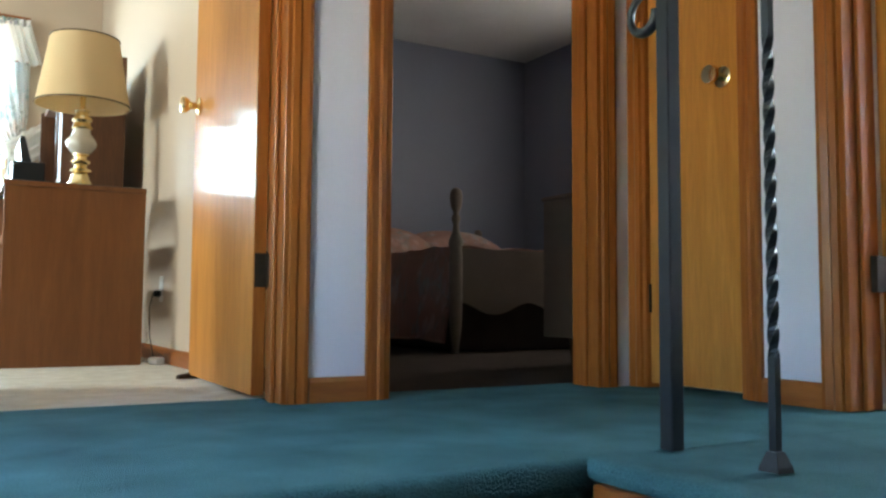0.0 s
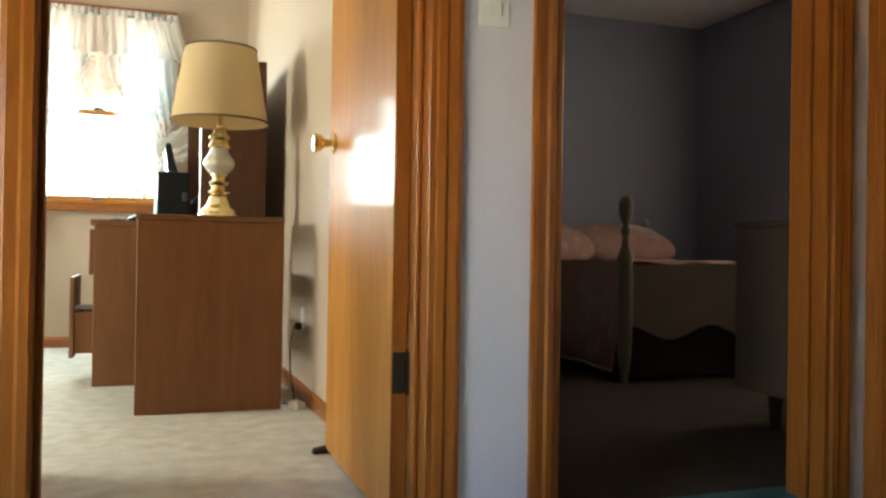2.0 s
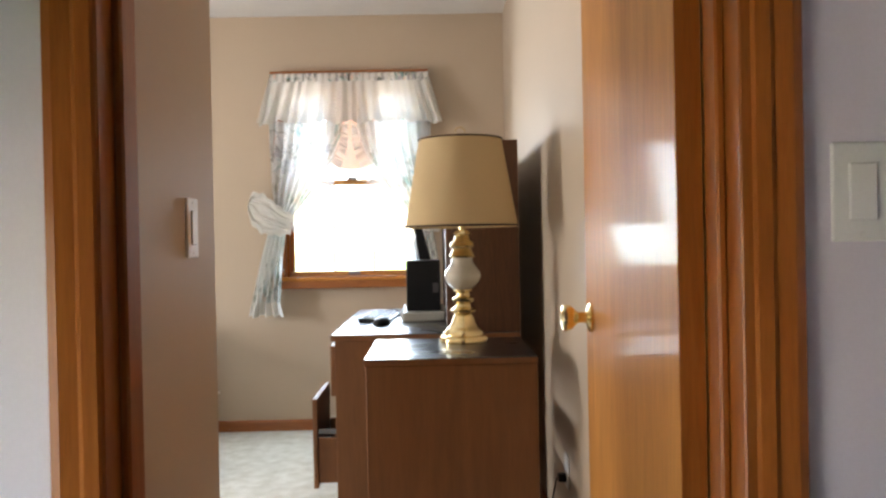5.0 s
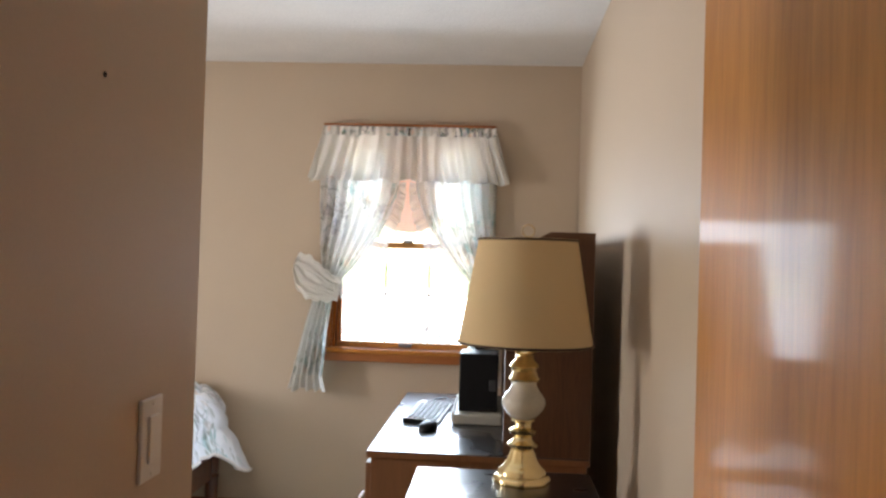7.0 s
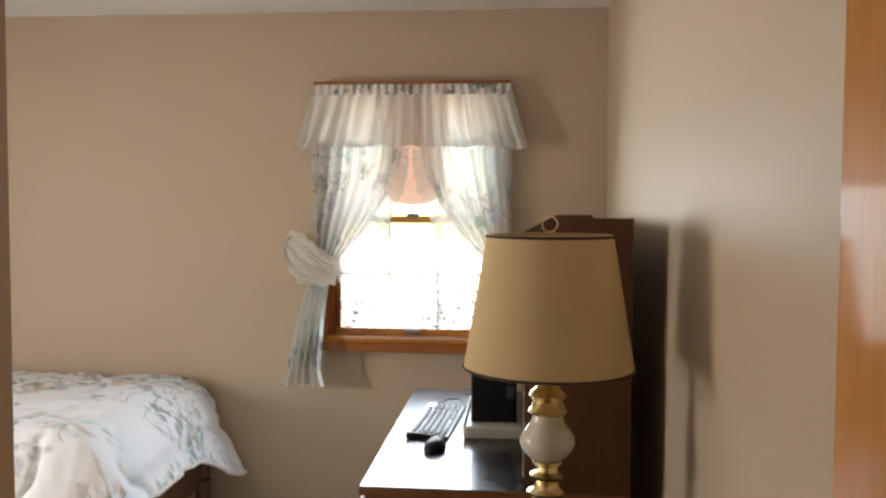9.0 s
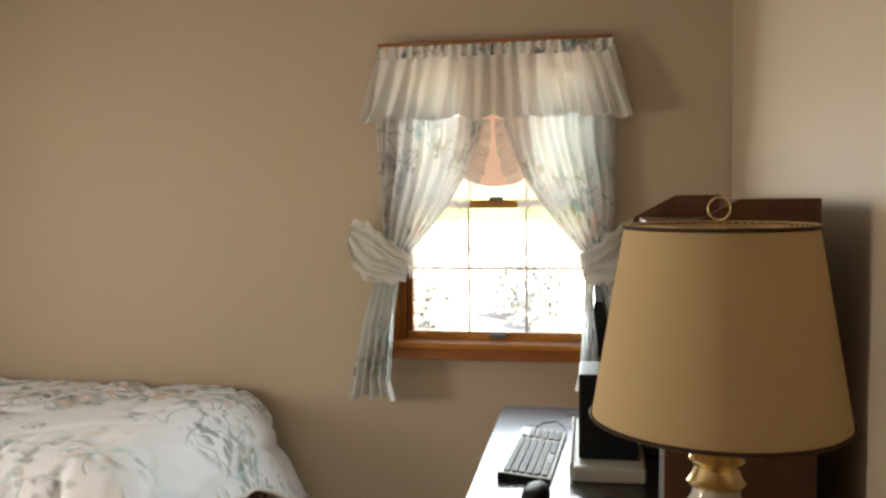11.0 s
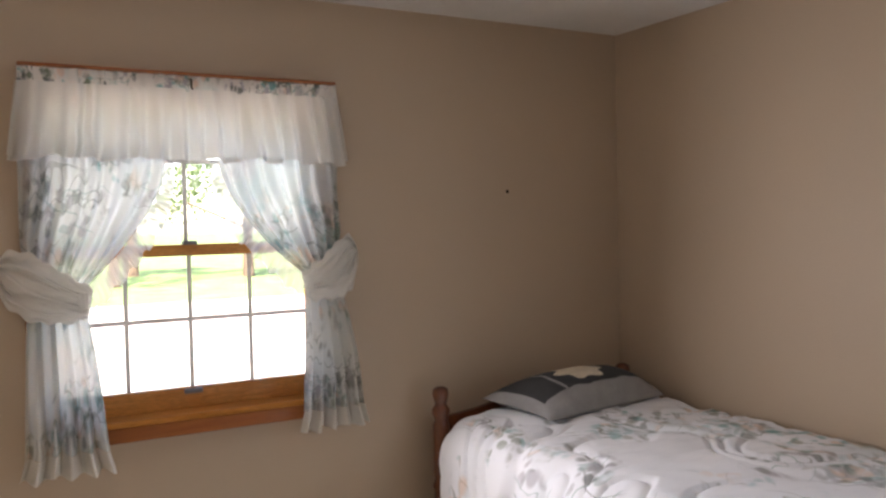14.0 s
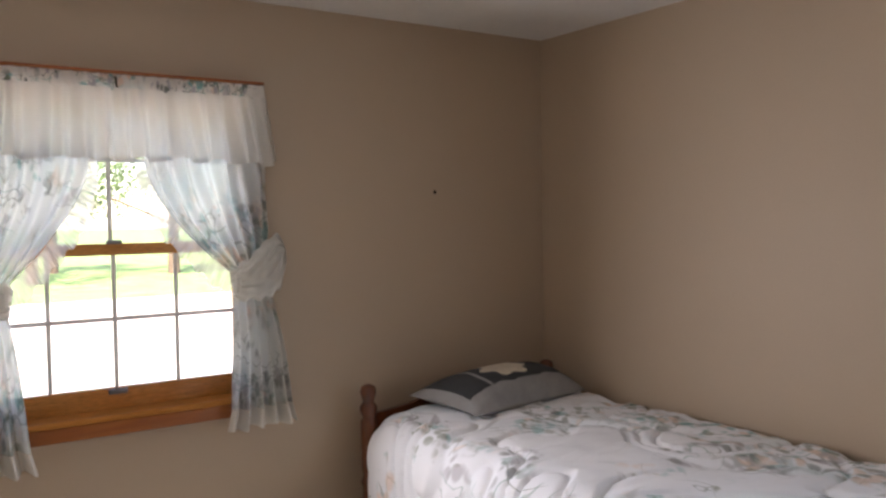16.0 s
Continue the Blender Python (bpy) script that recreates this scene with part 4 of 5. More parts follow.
def turned_post(parent, x, y, h, name="post"):
    k = h / 0.84
    prof = [(0.026, 0.0), (0.030, 0.02), (0.034, 0.10), (0.034, 0.40 * k), (0.040, 0.42 * k), (0.030, 0.45 * k), (0.036, 0.48 * k), (0.036, 0.68 * k), (0.027, 0.70 * k), (0.038, 0.725 * k), (0.038, 0.745 * k), (0.024, 0.765 * k), (0.030, 0.785 * k), (0.036, 0.808 * k), (0.031, 0.83 * k), (0.012, 0.84 * k)]
    part(name, lathe(prof, 24), M_MAPLE, parent, smooth=50, at=pose(x, y, 0))


def bed():
    b = thing("bed", pose(0, 0, 0), "red maple single bed with turned posts", "bed")
    turned_post(b, BX0, BY0 - 0.03, 0.84, "head_post")
    turned_post(b, BX0, BY1 - 0.03, 0.84, "head_post")
    turned_post(b, BX1 - 0.01, BY0 + 0.0, 0.42, "foot_post")
    turned_post(b, BX1 - 0.01, BY1 - 0.02, 0.42, "foot_post")
    n = 24
    crest = [(BY0 + (BY1 - 0.06 - BY0) * i / n, 0.70 + 0.10 * math.sin(math.pi * i / n) ** 1.5 + 0.012 * math.cos(4 * math.pi * i / n)) for i in range(n + 1)]
    part("headboard", prism([(BY0, 0.32)] + crest + [(BY1 - 0.06, 0.32)], BX0 - 0.012, BX0 + 0.012, "x"), M_MAPLE, b)
    foot = [(y, 0.31 + (z - 0.70) * 0.4) for y, z in crest]
    part("footboard", prism([(BY0 + 0.03, 0.20)] + foot[1:] + [(BY1 - 0.06, 0.20)], BX1 - 0.022, BX1 + 0.002, "x"), M_MAPLE, b)
    for y in (BY0 - 0.01, BY1 - 0.04):
        part("side_rail", boxed(BX0 + 0.03, y - 0.011, 0.22, BX1 - 0.04, y + 0.011, 0.36, bevel=0.004), M_MAPLE, b)
    part("mattress", boxed(BX0 + 0.035, BY0 + 0.03, 0.36, BX1 - 0.15, BY1 - 0.055, 0.655, bevel=0.05, seg=3), M_SHEET, b, "white mattress")


def quilt():
    """Quilted comforter: laid over the mattress, down the near side and the foot."""
    bm = bmesh.new()
    nx, ny = 250, 170
    x0, x1 = BX0 + 0.06, BX1 + 0.25
    y1, y0 = BY1 + 0.02, BY0 - 0.50
    r = 0.11
    ex, ey = BX1 - 0.05, BY0 - 0.03

    def fold(d, r, flare=0.10):
        """Way along the surface past the start of the bend -> (outwards, downwards)."""
        if d <= 0:
            return d, 0.0
        a = d / r
        if a < math.pi / 2:
            return r * math.sin(a), r * (1 - math.cos(a))
        return r + flare * (d - r * math.pi / 2), r + (d - r * math.pi / 2) * (1 - flare * flare / 2)

    def at(s, t):
        y = y1 + (y0 - y1) * t
        x = x0 + (x1 + 0.17 * ease(max(0, min(1, (y - 5.30) / 0.40))) - x0) * s
        ox, dx = fold(x - (ex - r), r * 1.9, 0.45)
        oy, dy = fold((ey + r) - y, r * 1.2)
        X, Y = (ex - r) + ox, (ey + r) - oy
        if x - (ex - r) <= 0:
            X = x
        if (ey + r) - y <= 0:
            Y = y
        drop = max(dx, dy) + 0.30 * min(dx, dy)
        # stitched puffs: loops at hand size, wrinkles between
        p = Vector((x * 3.1, y * 3.1, 0.7))
        w = noise.noise(p * 1.0) * 1.5
        line = abs(math.sin(3.2 * (x * 1.4 + 0.8 * w)) * math.cos(3.6 * (y * 1.3 - 0.9 * w)))
        puff = 0.026 * min(1.0, line * 3.2) ** 0.55
        wr = 0.006 * noise.noise(Vector((x * 22, y * 9, 1.0))) + 0.006 * noise.noise(Vector((x * 6, y * 6, 4.0)))
        headup = 0.015 * math.exp(-((x - x0) / 0.2) ** 2)
        crown = 0.012 * math.sin(math.pi * min(1, max(0, (Y - BY0) / (BY1 - BY0))))
        lift = puff + wr
        side = min(1.0, dy / 0.15)
        foot = min(1.0, dx / 0.15)
        return Vector((X + lift * foot, Y - lift * side - 0.02 * side * noise.noise(Vector((x * 4, 0, 2))), TOPZ - 0.02 + crown + headup - drop + lift * (1 - max(side, foot))))
    g = [[bm.verts.new(at(i / nx, j / ny)) for i in range(nx + 1)] for j in range(ny + 1)]
    for j in range(ny):
        for i in range(nx):
            bm.faces.new((g[j][i], g[j][i + 1], g[j + 1][i + 1], g[j + 1][i]))
    bmesh.ops.recalc_face_normals(bm, faces=bm.faces)
    for v in bm.verts:
        v.co.z = max(v.co.z, 0.20)
        v.co.y = min(v.co.y, NORTH - 0.015)
    q = thing("quilt", pose(0, 0, 0), "white quilted comforter with floral print on bed", "quilt")
    cover = part("cover", bm, M_QUILT, q, smooth=70)
    thick = cover.modifiers.new("thick", "SOLIDIFY")
    thick.thickness, thick.offset = 0.010, -1
    edge = [at(i / 60, 1.0) for i in range(61)] + [at(1.0, 1 - i / 40) for i in range(1, 41)]
    for p in edge:
        p.z, p.y = max(p.z, 0.20), min(p.y, NORTH - 0.03)
    part("binding", tube(edge, 0.009, 6), M_SHEET, q, "white stitched binding", smooth=60)


def pillow():
    """A cushion between four corners, thick in the middle, with pointed ears."""
    A, B, C, D = Vector((-2.655, 4.965, 0.728)), Vector((-2.755, 5.675, 0.732)), Vector((-2.985, 5.60, 0.785)), Vector((-2.985, 4.84, 0.775))
    nrm = (B - A).cross(D - A).normalized()
    pl = thing("pillow", pose(0, 0, 0), "grey pillow with charcoal and cream flower print on bed", "pillow")

    def face(sgn):
        def f(s, t):
            sx, ty = s * 2 - 1, t * 2 - 1
            pinch = 1 - 0.09 * (1 - sx * sx) * abs(ty) ** 3
            pinch2 = 1 - 0.09 * (1 - ty * ty) * abs(sx) ** 3
            s2, t2 = 0.5 + 0.5 * sx * pinch2, 0.5 + 0.5 * ty * pinch
            p = A * (1 - s2) * (1 - t2) + B * s2 * (1 - t2) + C * s2 * t2 + D * (1 - s2) * t2
            fat = ((1 - abs(sx) ** 2.6) * (1 - abs(ty) ** 2.6)) ** 0.55
            wr = 0.006 * noise.noise(Vector((s * 7, t * 5, sgn * 3.0))) * fat
            return p + nrm * ((0.100 if sgn > 0 else -0.045) * fat + wr + 0.018 * (sgn > 0) * fat)
        return f
    top = face(1)
    part("cover", sheet(top, 48, 36), M_PILLOW, pl, smooth=80)
    part("underside", sheet(face(-1), 30, 22), M_PILLOW, pl, smooth=80)

    def patch(s0, s1, t0, t1, lift, jag=0.0):
        def f(a, b):
            s, t = s0 + (s1 - s0) * a, t0 + (t1 - t0) * b + jag * noise.noise(Vector((a * 9, b * 3, 2))) * (1 if b > 0.5 else -1)
            return top(min(0.985, max(0.015, s)), min(0.985, max(0.015, t))) + nrm * lift
        return sheet(f, 30, 16)
    part("dark_panel", patch(0.04, 0.97, 0.20, 0.97, 0.0025, 0.05), M_PILDK, pl, "charcoal printed panel", smooth=80)
    part("light_stripe", patch(0.22, 0.245, 0.20, 0.95, 0.004), M_PILLOW, pl, smooth=80)

    def flower(a, b):
        th = 2 * math.pi * a
        rr = b * (1 + 0.16 * math.cos(6 * th))
        return top(0.47 + 0.155 * rr * math.cos(th), 0.53 + 0.24 * rr * math.sin(th)) + nrm * 0.0045
    part("flower", sheet(flower, 48, 6), M_PILCR, pl, "cream printed flower", smooth=80)


bed(), quilt(), pillow()

# ---- doors, rail and fittings ----
M_BEIGE = material("beige cable sheath", (0.52, 0.42, 0.31), 0.5, vary=0.05, scale=20)
def door_knob(parent, x, y, z, nx, ny):
    """A brass knob on a rosette, standing out along (nx, ny)."""
    turn = pose(0, 0, 0, 0, 90, 0) if nx else pose(0, 0, 0, -90, 0, 0)
    if nx < 0 or ny < 0:
        turn = pose(0, 0, 0, 0, -90, 0) if nx else pose(0, 0, 0, 90, 0, 0)
    knob = part("knob", lathe([(0.031, 0.0), (0.031, 0.005), (0.024, 0.008), (0.012, 0.012), (0.011, 0.028), (0.016, 0.034), (0.026, 0.044), (0.0285, 0.055), (0.026, 0.062), (0.012, 0.0655), (0.003, 0.066)], 32), M_BRASS, parent, "polished brass knob", smooth=50, at=Matrix.Translation((x, y, z)) @ turn)
    return knob


def bedroom_door():
    d = thing("door_1", pose(0.788, BED_Y + 0.008, 0.012, 0, 0, -1.3), "open flush honey birch door with brass knob", "door", kind="structure")
    part("leaf", boxed(0.0, 0.0, 0.0, 0.035, 0.752, 2.0, bevel=0.002), M_DOOR, d)
    door_knob(d, 0.0, 0.685, 0.912, -1, 0)
    door_knob(d, 0.035, 0.685, 0.912, 1, 0)
    part("latch_plate", boxed(0.006, 0.7505, 0.88, 0.029, 0.7535, 0.94, bevel=0.001), M_BRASS, d, "brass latch plate")
    # thin strip of darker trim wood that puts shade on the hinge edge
    part("edge_band", boxed(0.0005, -0.0018, 0.0, 0.0345, -0.0002, 2.0), M_TRIM, d, "hinge edge darkened for shade")
    for z in (0.285, 1.70):
        hg = part("hinge", boxed(0.002, -0.0045, z, 0.034, -0.002, z + 0.09, bevel=0.0008), M_DARK, d, "dark bronze hinge")
        part("jamb_leaf", boxed(0.0335, -0.045, z, 0.0365, -0.002, z + 0.09, bevel=0.001), M_DARK, hg)
        part("pin", tube([(0.037, 0.001, z - 0.006), (0.037, 0.001, z + 0.096)], 0.005, 10), M_DARK, hg)


def closet_door():
    d = thing("door_2", pose(2.012, 1.353, 0.015), "closed narrow honey birch closet door with brass knob", "door", kind="structure")
    part("leaf", boxed(0.0, 0.0, 0.0, 0.035, 0.364, 1.995, bevel=0.002), M_DOOR, d)
    door_knob(d, 0.0, 0.06, 0.905, -1, 0)
    for z in (0.22, 1.70):
        part("hinge", boxed(-0.006, 0.358, z, 0.006, 0.368, z + 0.09, bevel=0.002), M_DARK, d, "dark bronze hinge")


def side_door():
    d = thing("door_3", pose(2.13, 0.985, 0.012, 0, 0, 0), "open honey birch door into lit side room", "door", kind="structure")
    part("leaf", boxed(0.0, 0.0, 0.0, 0.74, 0.035, 2.0, bevel=0.002), M_DOOR, d)
    for z in (0.28, 1.75):
        part("hinge", boxed(-0.06, 0.01, z, 0.0, 0.045, z + 0.09, bevel=0.002), M_DARK, d, "dark bronze hinge")


def railing():
    r = thing("stair_railing", pose(1.19, 0.82, 0.004), "black wrought iron stair railing with scroll end", "railing")
    part("newel_post", boxed(-0.012, -0.015, 0, 0.018, 0.015, 0.818, bevel=0.002), M_IRON, r, "square black iron post")
    part("top_rail", boxed(-0.016, -3.75, 0.818, 0.016, 0.02, 0.832, bevel=0.004), M_IRON, r)
    sp = [(0, 0.02 + 0.02 * i / 3, 0.825) for i in range(3)]
    sp += [(0, 0.055 + 0.038 * math.sin(a) * (1 - 0.035 * a), 0.786 + 0.038 * math.cos(a) * (1 - 0.035 * a)) for a in (0.25 * i for i in range(0, 20))]
    part("scroll", tube(sp, 0.011, 10, 0.7), M_IRON, r, "curled scroll end", smooth=60)
    y, i = -0.215, 0
    while y > -3.7:
        bm = bmesh.new()
        rings = []
        for k in range(97):
            z = 0.818 * k / 96
            tw = max(0, min(1, (z - 0.17) / 0.5)) * math.pi * 6.5
            rings.append([bm.verts.new((0.0092 * math.cos(tw + q * math.pi / 2 + math.pi / 4), y + 0.0092 * math.sin(tw + q * math.pi / 2 + math.pi / 4), z)) for q in range(4)])
        for a, b in zip(rings, rings[1:]):
            for q in range(4):
                bm.faces.new((a[q], a[(q + 1) % 4], b[(q + 1) % 4], b[q]))
        bal = part("baluster", bm, M_IRON, r, "twisted black iron bar")
        part("shoe", lathe([(0.026, 0), (0.024, 0.008), (0.013, 0.03)], 4), M_IRON, bal, at=pose(0, y, 0, 0, 0, 45))
        y, i = y - 0.24, i + 1


def switch(name, m, label):
    s = thing(name, m, label, "light switch")
    part("plate", boxed(-0.035, -0.006, -0.057, 0.035, 0.0, 0.057, bevel=0.003, seg=2), M_WHITE, s)
    part("rocker", boxed(-0.0165, -0.0095, -0.033, 0.0165, -0.0062, 0.033, bevel=0.002), M_WHITE, s)
    for z in (-0.048, 0.048):
        part("screw", lathe([(0.003, 0), (0.0025, 0.001)], 10), M_WHITE, s, at=pose(0, -0.006, z, 90))


bedroom_door(), closet_door(), side_door(), railing()
switch("light_switch", pose(0.962, HALL_Y, 1.136), "white rocker light switch on hall wall")
switch("light_switch", pose(0.01, 2.435, 1.125, 0, 0, 90), "white rocker light switch on bedroom wall")

# door stop at the foot of the open door
ds = thing("door_stop", pose(0.80, 2.66, 0.0), "small dark door stop on carpet", "door stop")
part("wedge", prism([(-0.035, 0), (0.03, 0), (0.03, 0.022), (-0.03, 0.012)], -0.02, 0.02, "y"), M_DARK, ds)

# outlet, plug and cords behind the dresser
ot = thing("outlet", pose(EAST, 3.62, 0.32, 0, 0, -90), "white wall outlet with a plug behind the stand", "outlet")
part("plate", boxed(-0.035, -0.006, -0.057, 0.035, 0.0, 0.057, bevel=0.003), M_WHITE, ot)
part("plug", boxed(-0.014, -0.034, -0.035, 0.014, -0.0065, -0.008, bevel=0.004, seg=2), M_BLACK, ot)
solid("cord", tube([(0.868, 3.62, 0.30), (0.85, 3.60, 0.24), (0.845, 3.56, 0.12), (0.852, 3.50, 0.03), (0.84, 3.44, 0.012), (0.80, 3.47, 0.010), (0.825, 3.56, 0.010)], 0.0022, 6), M_CORD, "black lamp cord hanging behind the stand", "cord", smooth=60)
ps = thing("power_adapter", pose(0.845, 3.40, 0.0, 0, 0, 20), "white power adapter on the carpet", "adapter")
part("body", boxed(-0.02, -0.035, 0, 0.02, 0.035, 0.03, bevel=0.006, seg=2), M_WHITE, ps)

# nail holes in the plaster
for x, y, z, r in ((WEST + 0.001, 5.129, 1.667, 0.009), (0.0105, 2.271, 1.591, 0.004)):
    solid("nail_hole", lathe([(r, 0), (r * 0.8, 0.001), (r * 0.3, 0.0015)], 9), M_DARK, "small chipped nail hole in wall paint", "nail hole", at=pose(x, y, z, 0, 90, 0))

# thin beige cables in the two far corners
for x, y, z0, z1 in ((WEST + 0.006, NORTH - 0.006, 0.75, 1.20), (EAST - 0.006, NORTH - 0.006, 1.35, 1.85)):
    solid("cable", tube([(x + 0.003 * math.sin(k * 1.7), y - 0.002 * math.cos(k * 1.3), z0 + (z1 - z0) * k / 12) for k in range(13)], 0.003, 6), M_BEIGE, "thin beige cable down the wall corner", "cable", smooth=60)

# ---- second bedroom ----
def poster_bed():
    b = thing("bed", pose(2.46, 3.66, 0), "cream painted poster bed in dim room", "bed")
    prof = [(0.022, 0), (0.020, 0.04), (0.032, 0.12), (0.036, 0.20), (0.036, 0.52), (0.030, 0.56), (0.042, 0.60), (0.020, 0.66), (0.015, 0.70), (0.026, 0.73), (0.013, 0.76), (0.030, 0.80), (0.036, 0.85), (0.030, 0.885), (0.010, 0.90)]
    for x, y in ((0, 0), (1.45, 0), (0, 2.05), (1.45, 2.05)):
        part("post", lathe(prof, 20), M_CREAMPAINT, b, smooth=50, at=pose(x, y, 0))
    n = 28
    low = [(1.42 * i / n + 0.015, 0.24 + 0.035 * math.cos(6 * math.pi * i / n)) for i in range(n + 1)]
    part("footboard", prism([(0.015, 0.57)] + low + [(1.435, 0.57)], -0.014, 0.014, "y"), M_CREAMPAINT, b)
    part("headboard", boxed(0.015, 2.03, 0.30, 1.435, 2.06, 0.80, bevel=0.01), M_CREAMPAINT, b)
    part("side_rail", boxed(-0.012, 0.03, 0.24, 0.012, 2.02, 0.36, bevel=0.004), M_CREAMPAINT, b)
    part("mattress", boxed(0.015, 0.03, 0.30, 1.43, 2.02, 0.52, bevel=0.06, seg=3), M_PINK, b)
    # dark filler box in carpet colour, added as the shade under the bed
    part("under_bed_shade", boxed(0.03, 0.05, 0.01, 1.41, 2.0, 0.30, bevel=0.01), M_TAUPE, b, "dark block for the shade under the bed")


def spread():
    def f(s, t):
        x, y = -0.06 + 1.54 * s, 0.02 + 2.0 * t
        z = 0.585 + 0.02 * noise.noise(Vector((x * 5, y * 5, 0)))
        if s < 0.045:
            z -= (0.045 - s) / 0.045 * 0.52
        return Vector((2.46 + x + 0.02 * noise.noise(Vector((y * 8, z * 5, 1))), 3.66 + y, z))
    bs = thing("bedspread", pose(0, 0, 0), "dusty pink patterned bedspread on poster bed", "bedspread")
    cov = part("cover", sheet(f, 60, 60), M_PINK, bs, smooth=70)
    cov.modifiers.new("thick", "SOLIDIFY").thickness = 0.012
    part("binding", tube([f(0.0, i / 40) for i in range(41)], 0.008, 6), M_PINK, bs, smooth=60)
    for i, (x, y, sx) in enumerate(((2.84, 5.36, 0.40), (3.50, 5.38, 0.40))):
        def g(s, t, x=x, y=y, sx=sx):
            a, b = 2 * math.pi * s, math.pi * t
            q = lambda v: math.copysign(abs(v) ** 0.6, v)
            return Vector((x + sx * q(math.cos(a)) * math.sin(b), y + 0.19 * q(math.sin(a)) * math.sin(b), 0.70 + 0.13 * math.cos(b) + 0.25 * 0.3 * q(math.sin(a)) * math.sin(b)))
        solid("pillow", sheet(g, 32, 16), M_PINK, "dusty pink pillow on the poster bed", "pillow", group="pink pillows", smooth=70)


def chest():
    c = thing("chest", pose(2.37, 2.20, 0), "cream painted chest on tapered legs", "chest of drawers")
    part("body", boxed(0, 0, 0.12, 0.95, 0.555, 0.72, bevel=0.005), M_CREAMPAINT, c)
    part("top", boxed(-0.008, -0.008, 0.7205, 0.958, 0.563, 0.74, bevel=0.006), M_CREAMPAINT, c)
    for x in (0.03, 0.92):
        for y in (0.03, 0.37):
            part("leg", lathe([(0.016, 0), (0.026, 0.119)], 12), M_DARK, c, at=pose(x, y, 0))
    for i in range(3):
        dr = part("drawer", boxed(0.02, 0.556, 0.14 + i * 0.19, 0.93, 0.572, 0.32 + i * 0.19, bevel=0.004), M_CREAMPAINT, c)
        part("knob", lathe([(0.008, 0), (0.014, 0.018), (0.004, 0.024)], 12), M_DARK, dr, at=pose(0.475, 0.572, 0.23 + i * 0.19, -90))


poster_bed(), spread(), chest()
blind = thing("window_shade", pose(4.47, 3.6, 0), "drawn taupe fabric shade in window", "window shade")
part("fabric", sheet(lambda s, t: Vector((0.006 * math.sin(s * 60), -0.52 + 1.04 * s, 2.03 - 1.15 * t)), 60, 4), M_BLIND, blind)
part("roller", tube([(0, -0.5, 2.03), (0, 0.5, 2.03)], 0.015, 10), M_WHITE, blind)

# ---- outdoors ----
solid("ground", sheet(lambda s, t: ((s - 0.5) * 900, (t - 0.5) * 900, -1.6), 30, 30), M_GRASS, "sunlit green lawn round the house", "ground", "structure")
solid("road", boxed(-36, -60, -1.62, -4.6, 90, -1.58), M_DRIVE, "pale sunlit gravel drive beside the house", "driveway", "structure")


solid("pavement", boxed(-4.5, 6.5, -1.62, 30, 80, -1.578), M_DRIVE, "pale sunlit gravel yard behind the house", "yard", "structure")


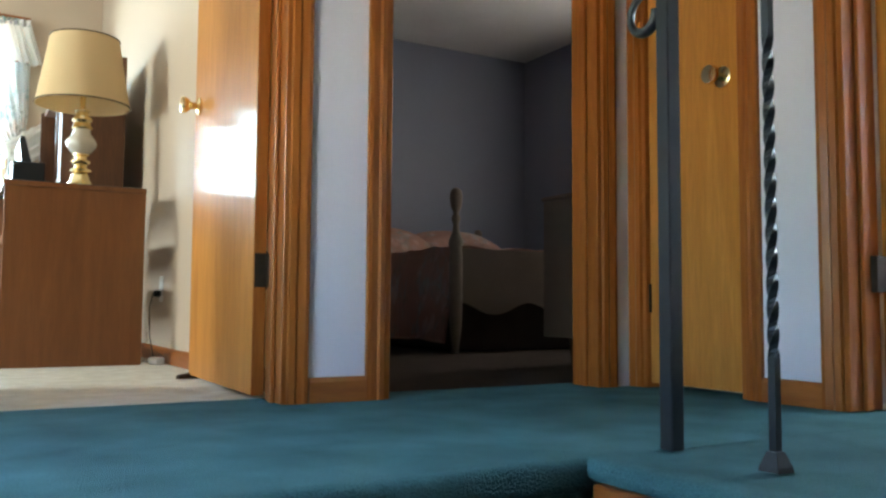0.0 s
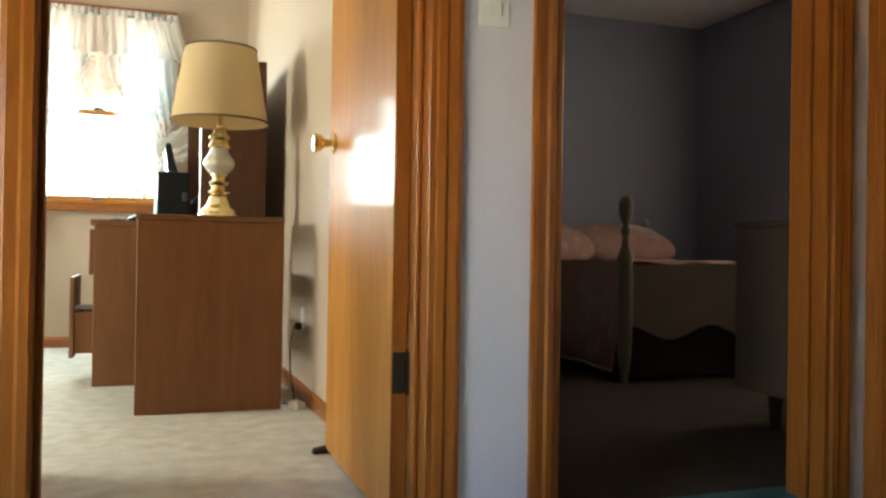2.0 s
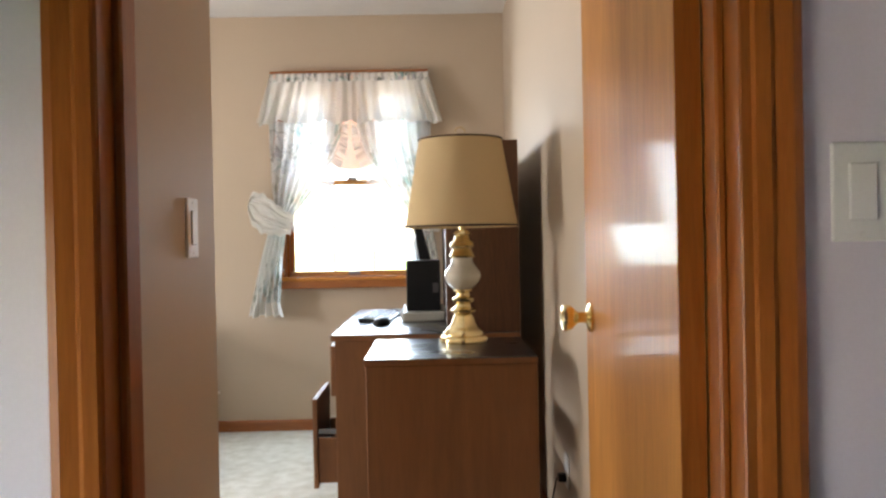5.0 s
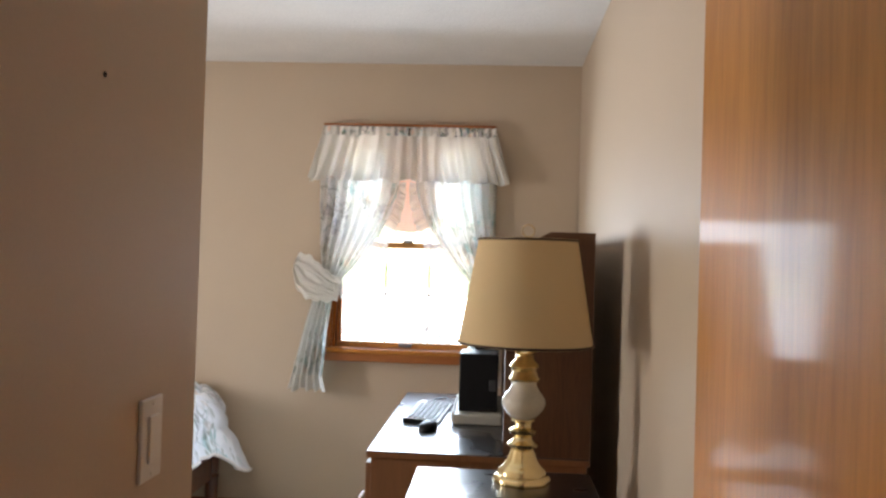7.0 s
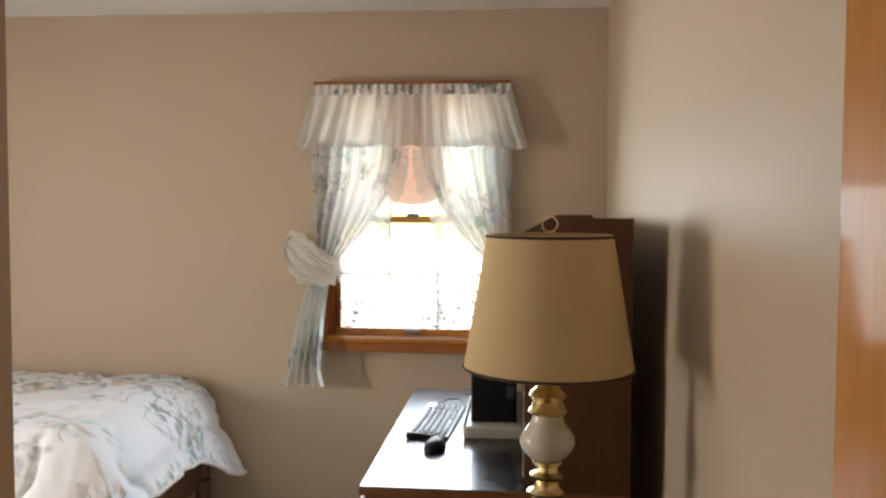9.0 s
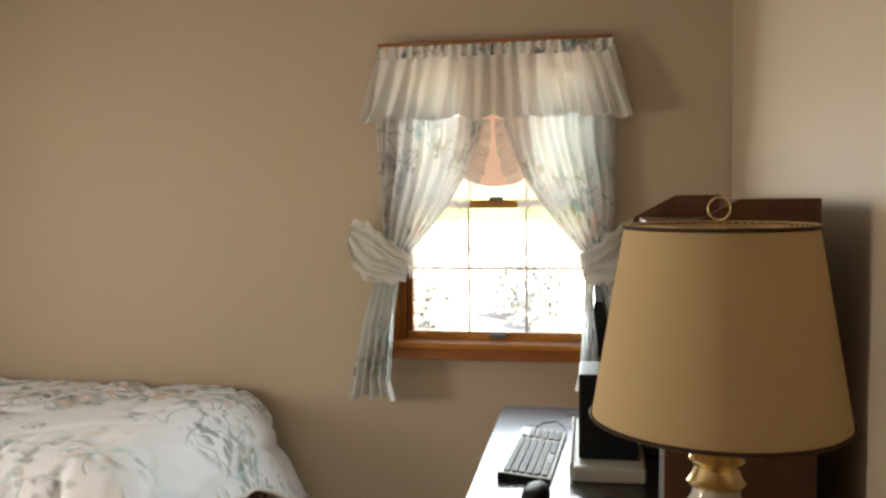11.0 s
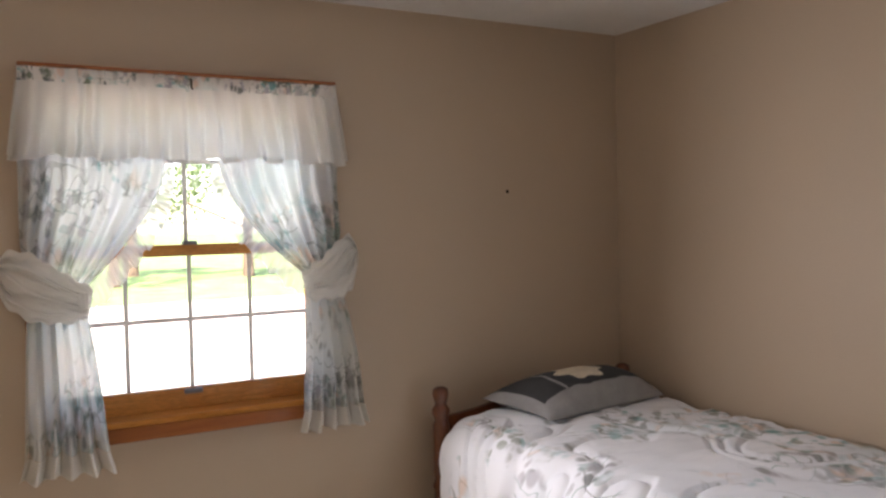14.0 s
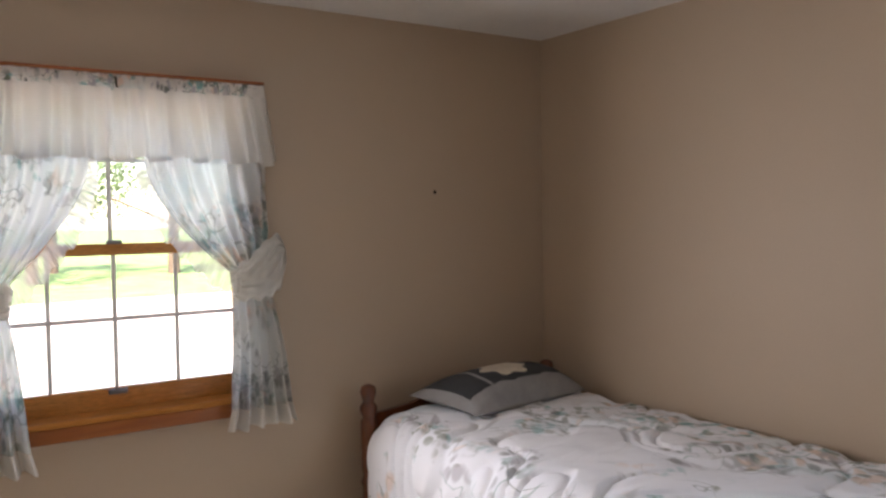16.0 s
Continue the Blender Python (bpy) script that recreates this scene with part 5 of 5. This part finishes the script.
def tree(x, y, h, seed, spread=0.36):
    rnd = random.Random(seed)
    t = thing("tree", pose(x, y, -1.6), "leafy green tree beyond the yard", "tree", group="trees round the yard")
    trunk = tube([(0, 0, 0), (0.05, 0.02, h * 0.2), (0.0, 0.1, h * 0.45), (0.08, 0.05, h * 0.8)], 0.03 * h, 8)
    for v in trunk.verts:
        k = 1 - 0.75 * v.co.z / (h * 0.8)
        v.co.x, v.co.y = v.co.x * k, v.co.y * k
    part("trunk", trunk, M_BARK, t, smooth=60)
    clumps = []
    for i in range(16):
        a, r, z = rnd.random() * 6.28, h * spread * math.sqrt(rnd.random()), h * (0.35 + 0.6 * rnd.random())
        r *= 1.15 - abs(z / h - 0.55)
        clumps.append((r * math.cos(a), r * math.sin(a), z, h * (0.09 + 0.09 * rnd.random())))
        if i < 7:
            part("limb", tube([(0, 0, z * 0.62), (r * 0.5 * math.cos(a), r * 0.5 * math.sin(a), z * 0.82), (r * math.cos(a), r * math.sin(a), z)], 0.006 * h, 5), M_BARK, t)
    verts, faces = [], []
    for i in range(5200):
        cx, cy, cz, cr = clumps[i % len(clumps)]
        d = Vector((rnd.gauss(0, 1), rnd.gauss(0, 1), rnd.gauss(0, 1))).normalized() * cr * rnd.random() ** 0.4
        p = Vector((cx, cy, cz)) + d
        u = Vector((rnd.gauss(0, 1), rnd.gauss(0, 1), rnd.gauss(0, 1))).normalized()
        v = u.orthogonal().normalized()
        s = h * 0.008 * (0.7 + rnd.random())
        k = len(verts)
        verts += [p - u * s, p + v * s * 0.6, p + u * s, p - v * s * 0.6]
        faces.append((k, k + 1, k + 2, k + 3))
    me = bpy.data.meshes.new("crown")
    me.from_pydata(verts, [], faces)
    me.materials.append(M_LEAF)
    crown = new("crown", me)
    crown.parent = t
    return t


def shrub(x, y, h, w, seed):
    """A low bush: short stems and many leaves in an uneven mound."""
    rnd = random.Random(seed)
    t = thing("shrub", pose(x, y, -1.6), "low pale grey-green leafy shrub in the yard", "shrub", group="shrubs in the yard")
    for k in range(5):
        a = k * 1.26 + rnd.random()
        part("stem", tube([(0.05 * math.cos(a), 0.05 * math.sin(a), 0), (w * 0.3 * math.cos(a), w * 0.3 * math.sin(a), h * 0.7)], 0.02, 5), M_BARK, t)
    verts, faces = [], []
    for i in range(2600):
        a, r, z = rnd.random() * 6.28, math.sqrt(rnd.random()), rnd.random() ** 0.8
        rim = w * (0.6 + 0.35 * noise.noise(Vector((math.cos(a) * 2, math.sin(a) * 2, seed)))) * math.sqrt(max(0.05, 1 - z * z))
        p = Vector((rim * r * math.cos(a), rim * r * math.sin(a), h * z + 0.1))
        u = Vector((rnd.gauss(0, 1), rnd.gauss(0, 1), rnd.gauss(0, 1))).normalized()
        v = u.orthogonal().normalized()
        s = 0.06 * (0.6 + rnd.random())
        k = len(verts)
        verts += [p - u * s, p + v * s * 0.6, p + u * s, p - v * s * 0.6]
        faces.append((k, k + 1, k + 2, k + 3))
    me = bpy.data.meshes.new("foliage")
    me.from_pydata(verts, [], faces)
    me.materials.append(M_SHRUB)
    fo = new("foliage", me)
    fo.parent = t


for i in range(13):
    shrub(-7 + 1.35 * i + random.uniform(-0.5, 0.5), 18 + random.uniform(-1.5, 5), random.uniform(0.8, 1.7), random.uniform(0.9, 1.6), 3 + i)
for i, (x, y, h) in enumerate(((-9, 40, 11), (2, 46, 12), (10, 38, 10), (-48, 9.5, 11), (-52, 18, 13), (-55, 3, 12), (-50, 28, 11), (-47, -3, 9), (-58, 12, 14))):
    tree(x, y, h, 40 + i)
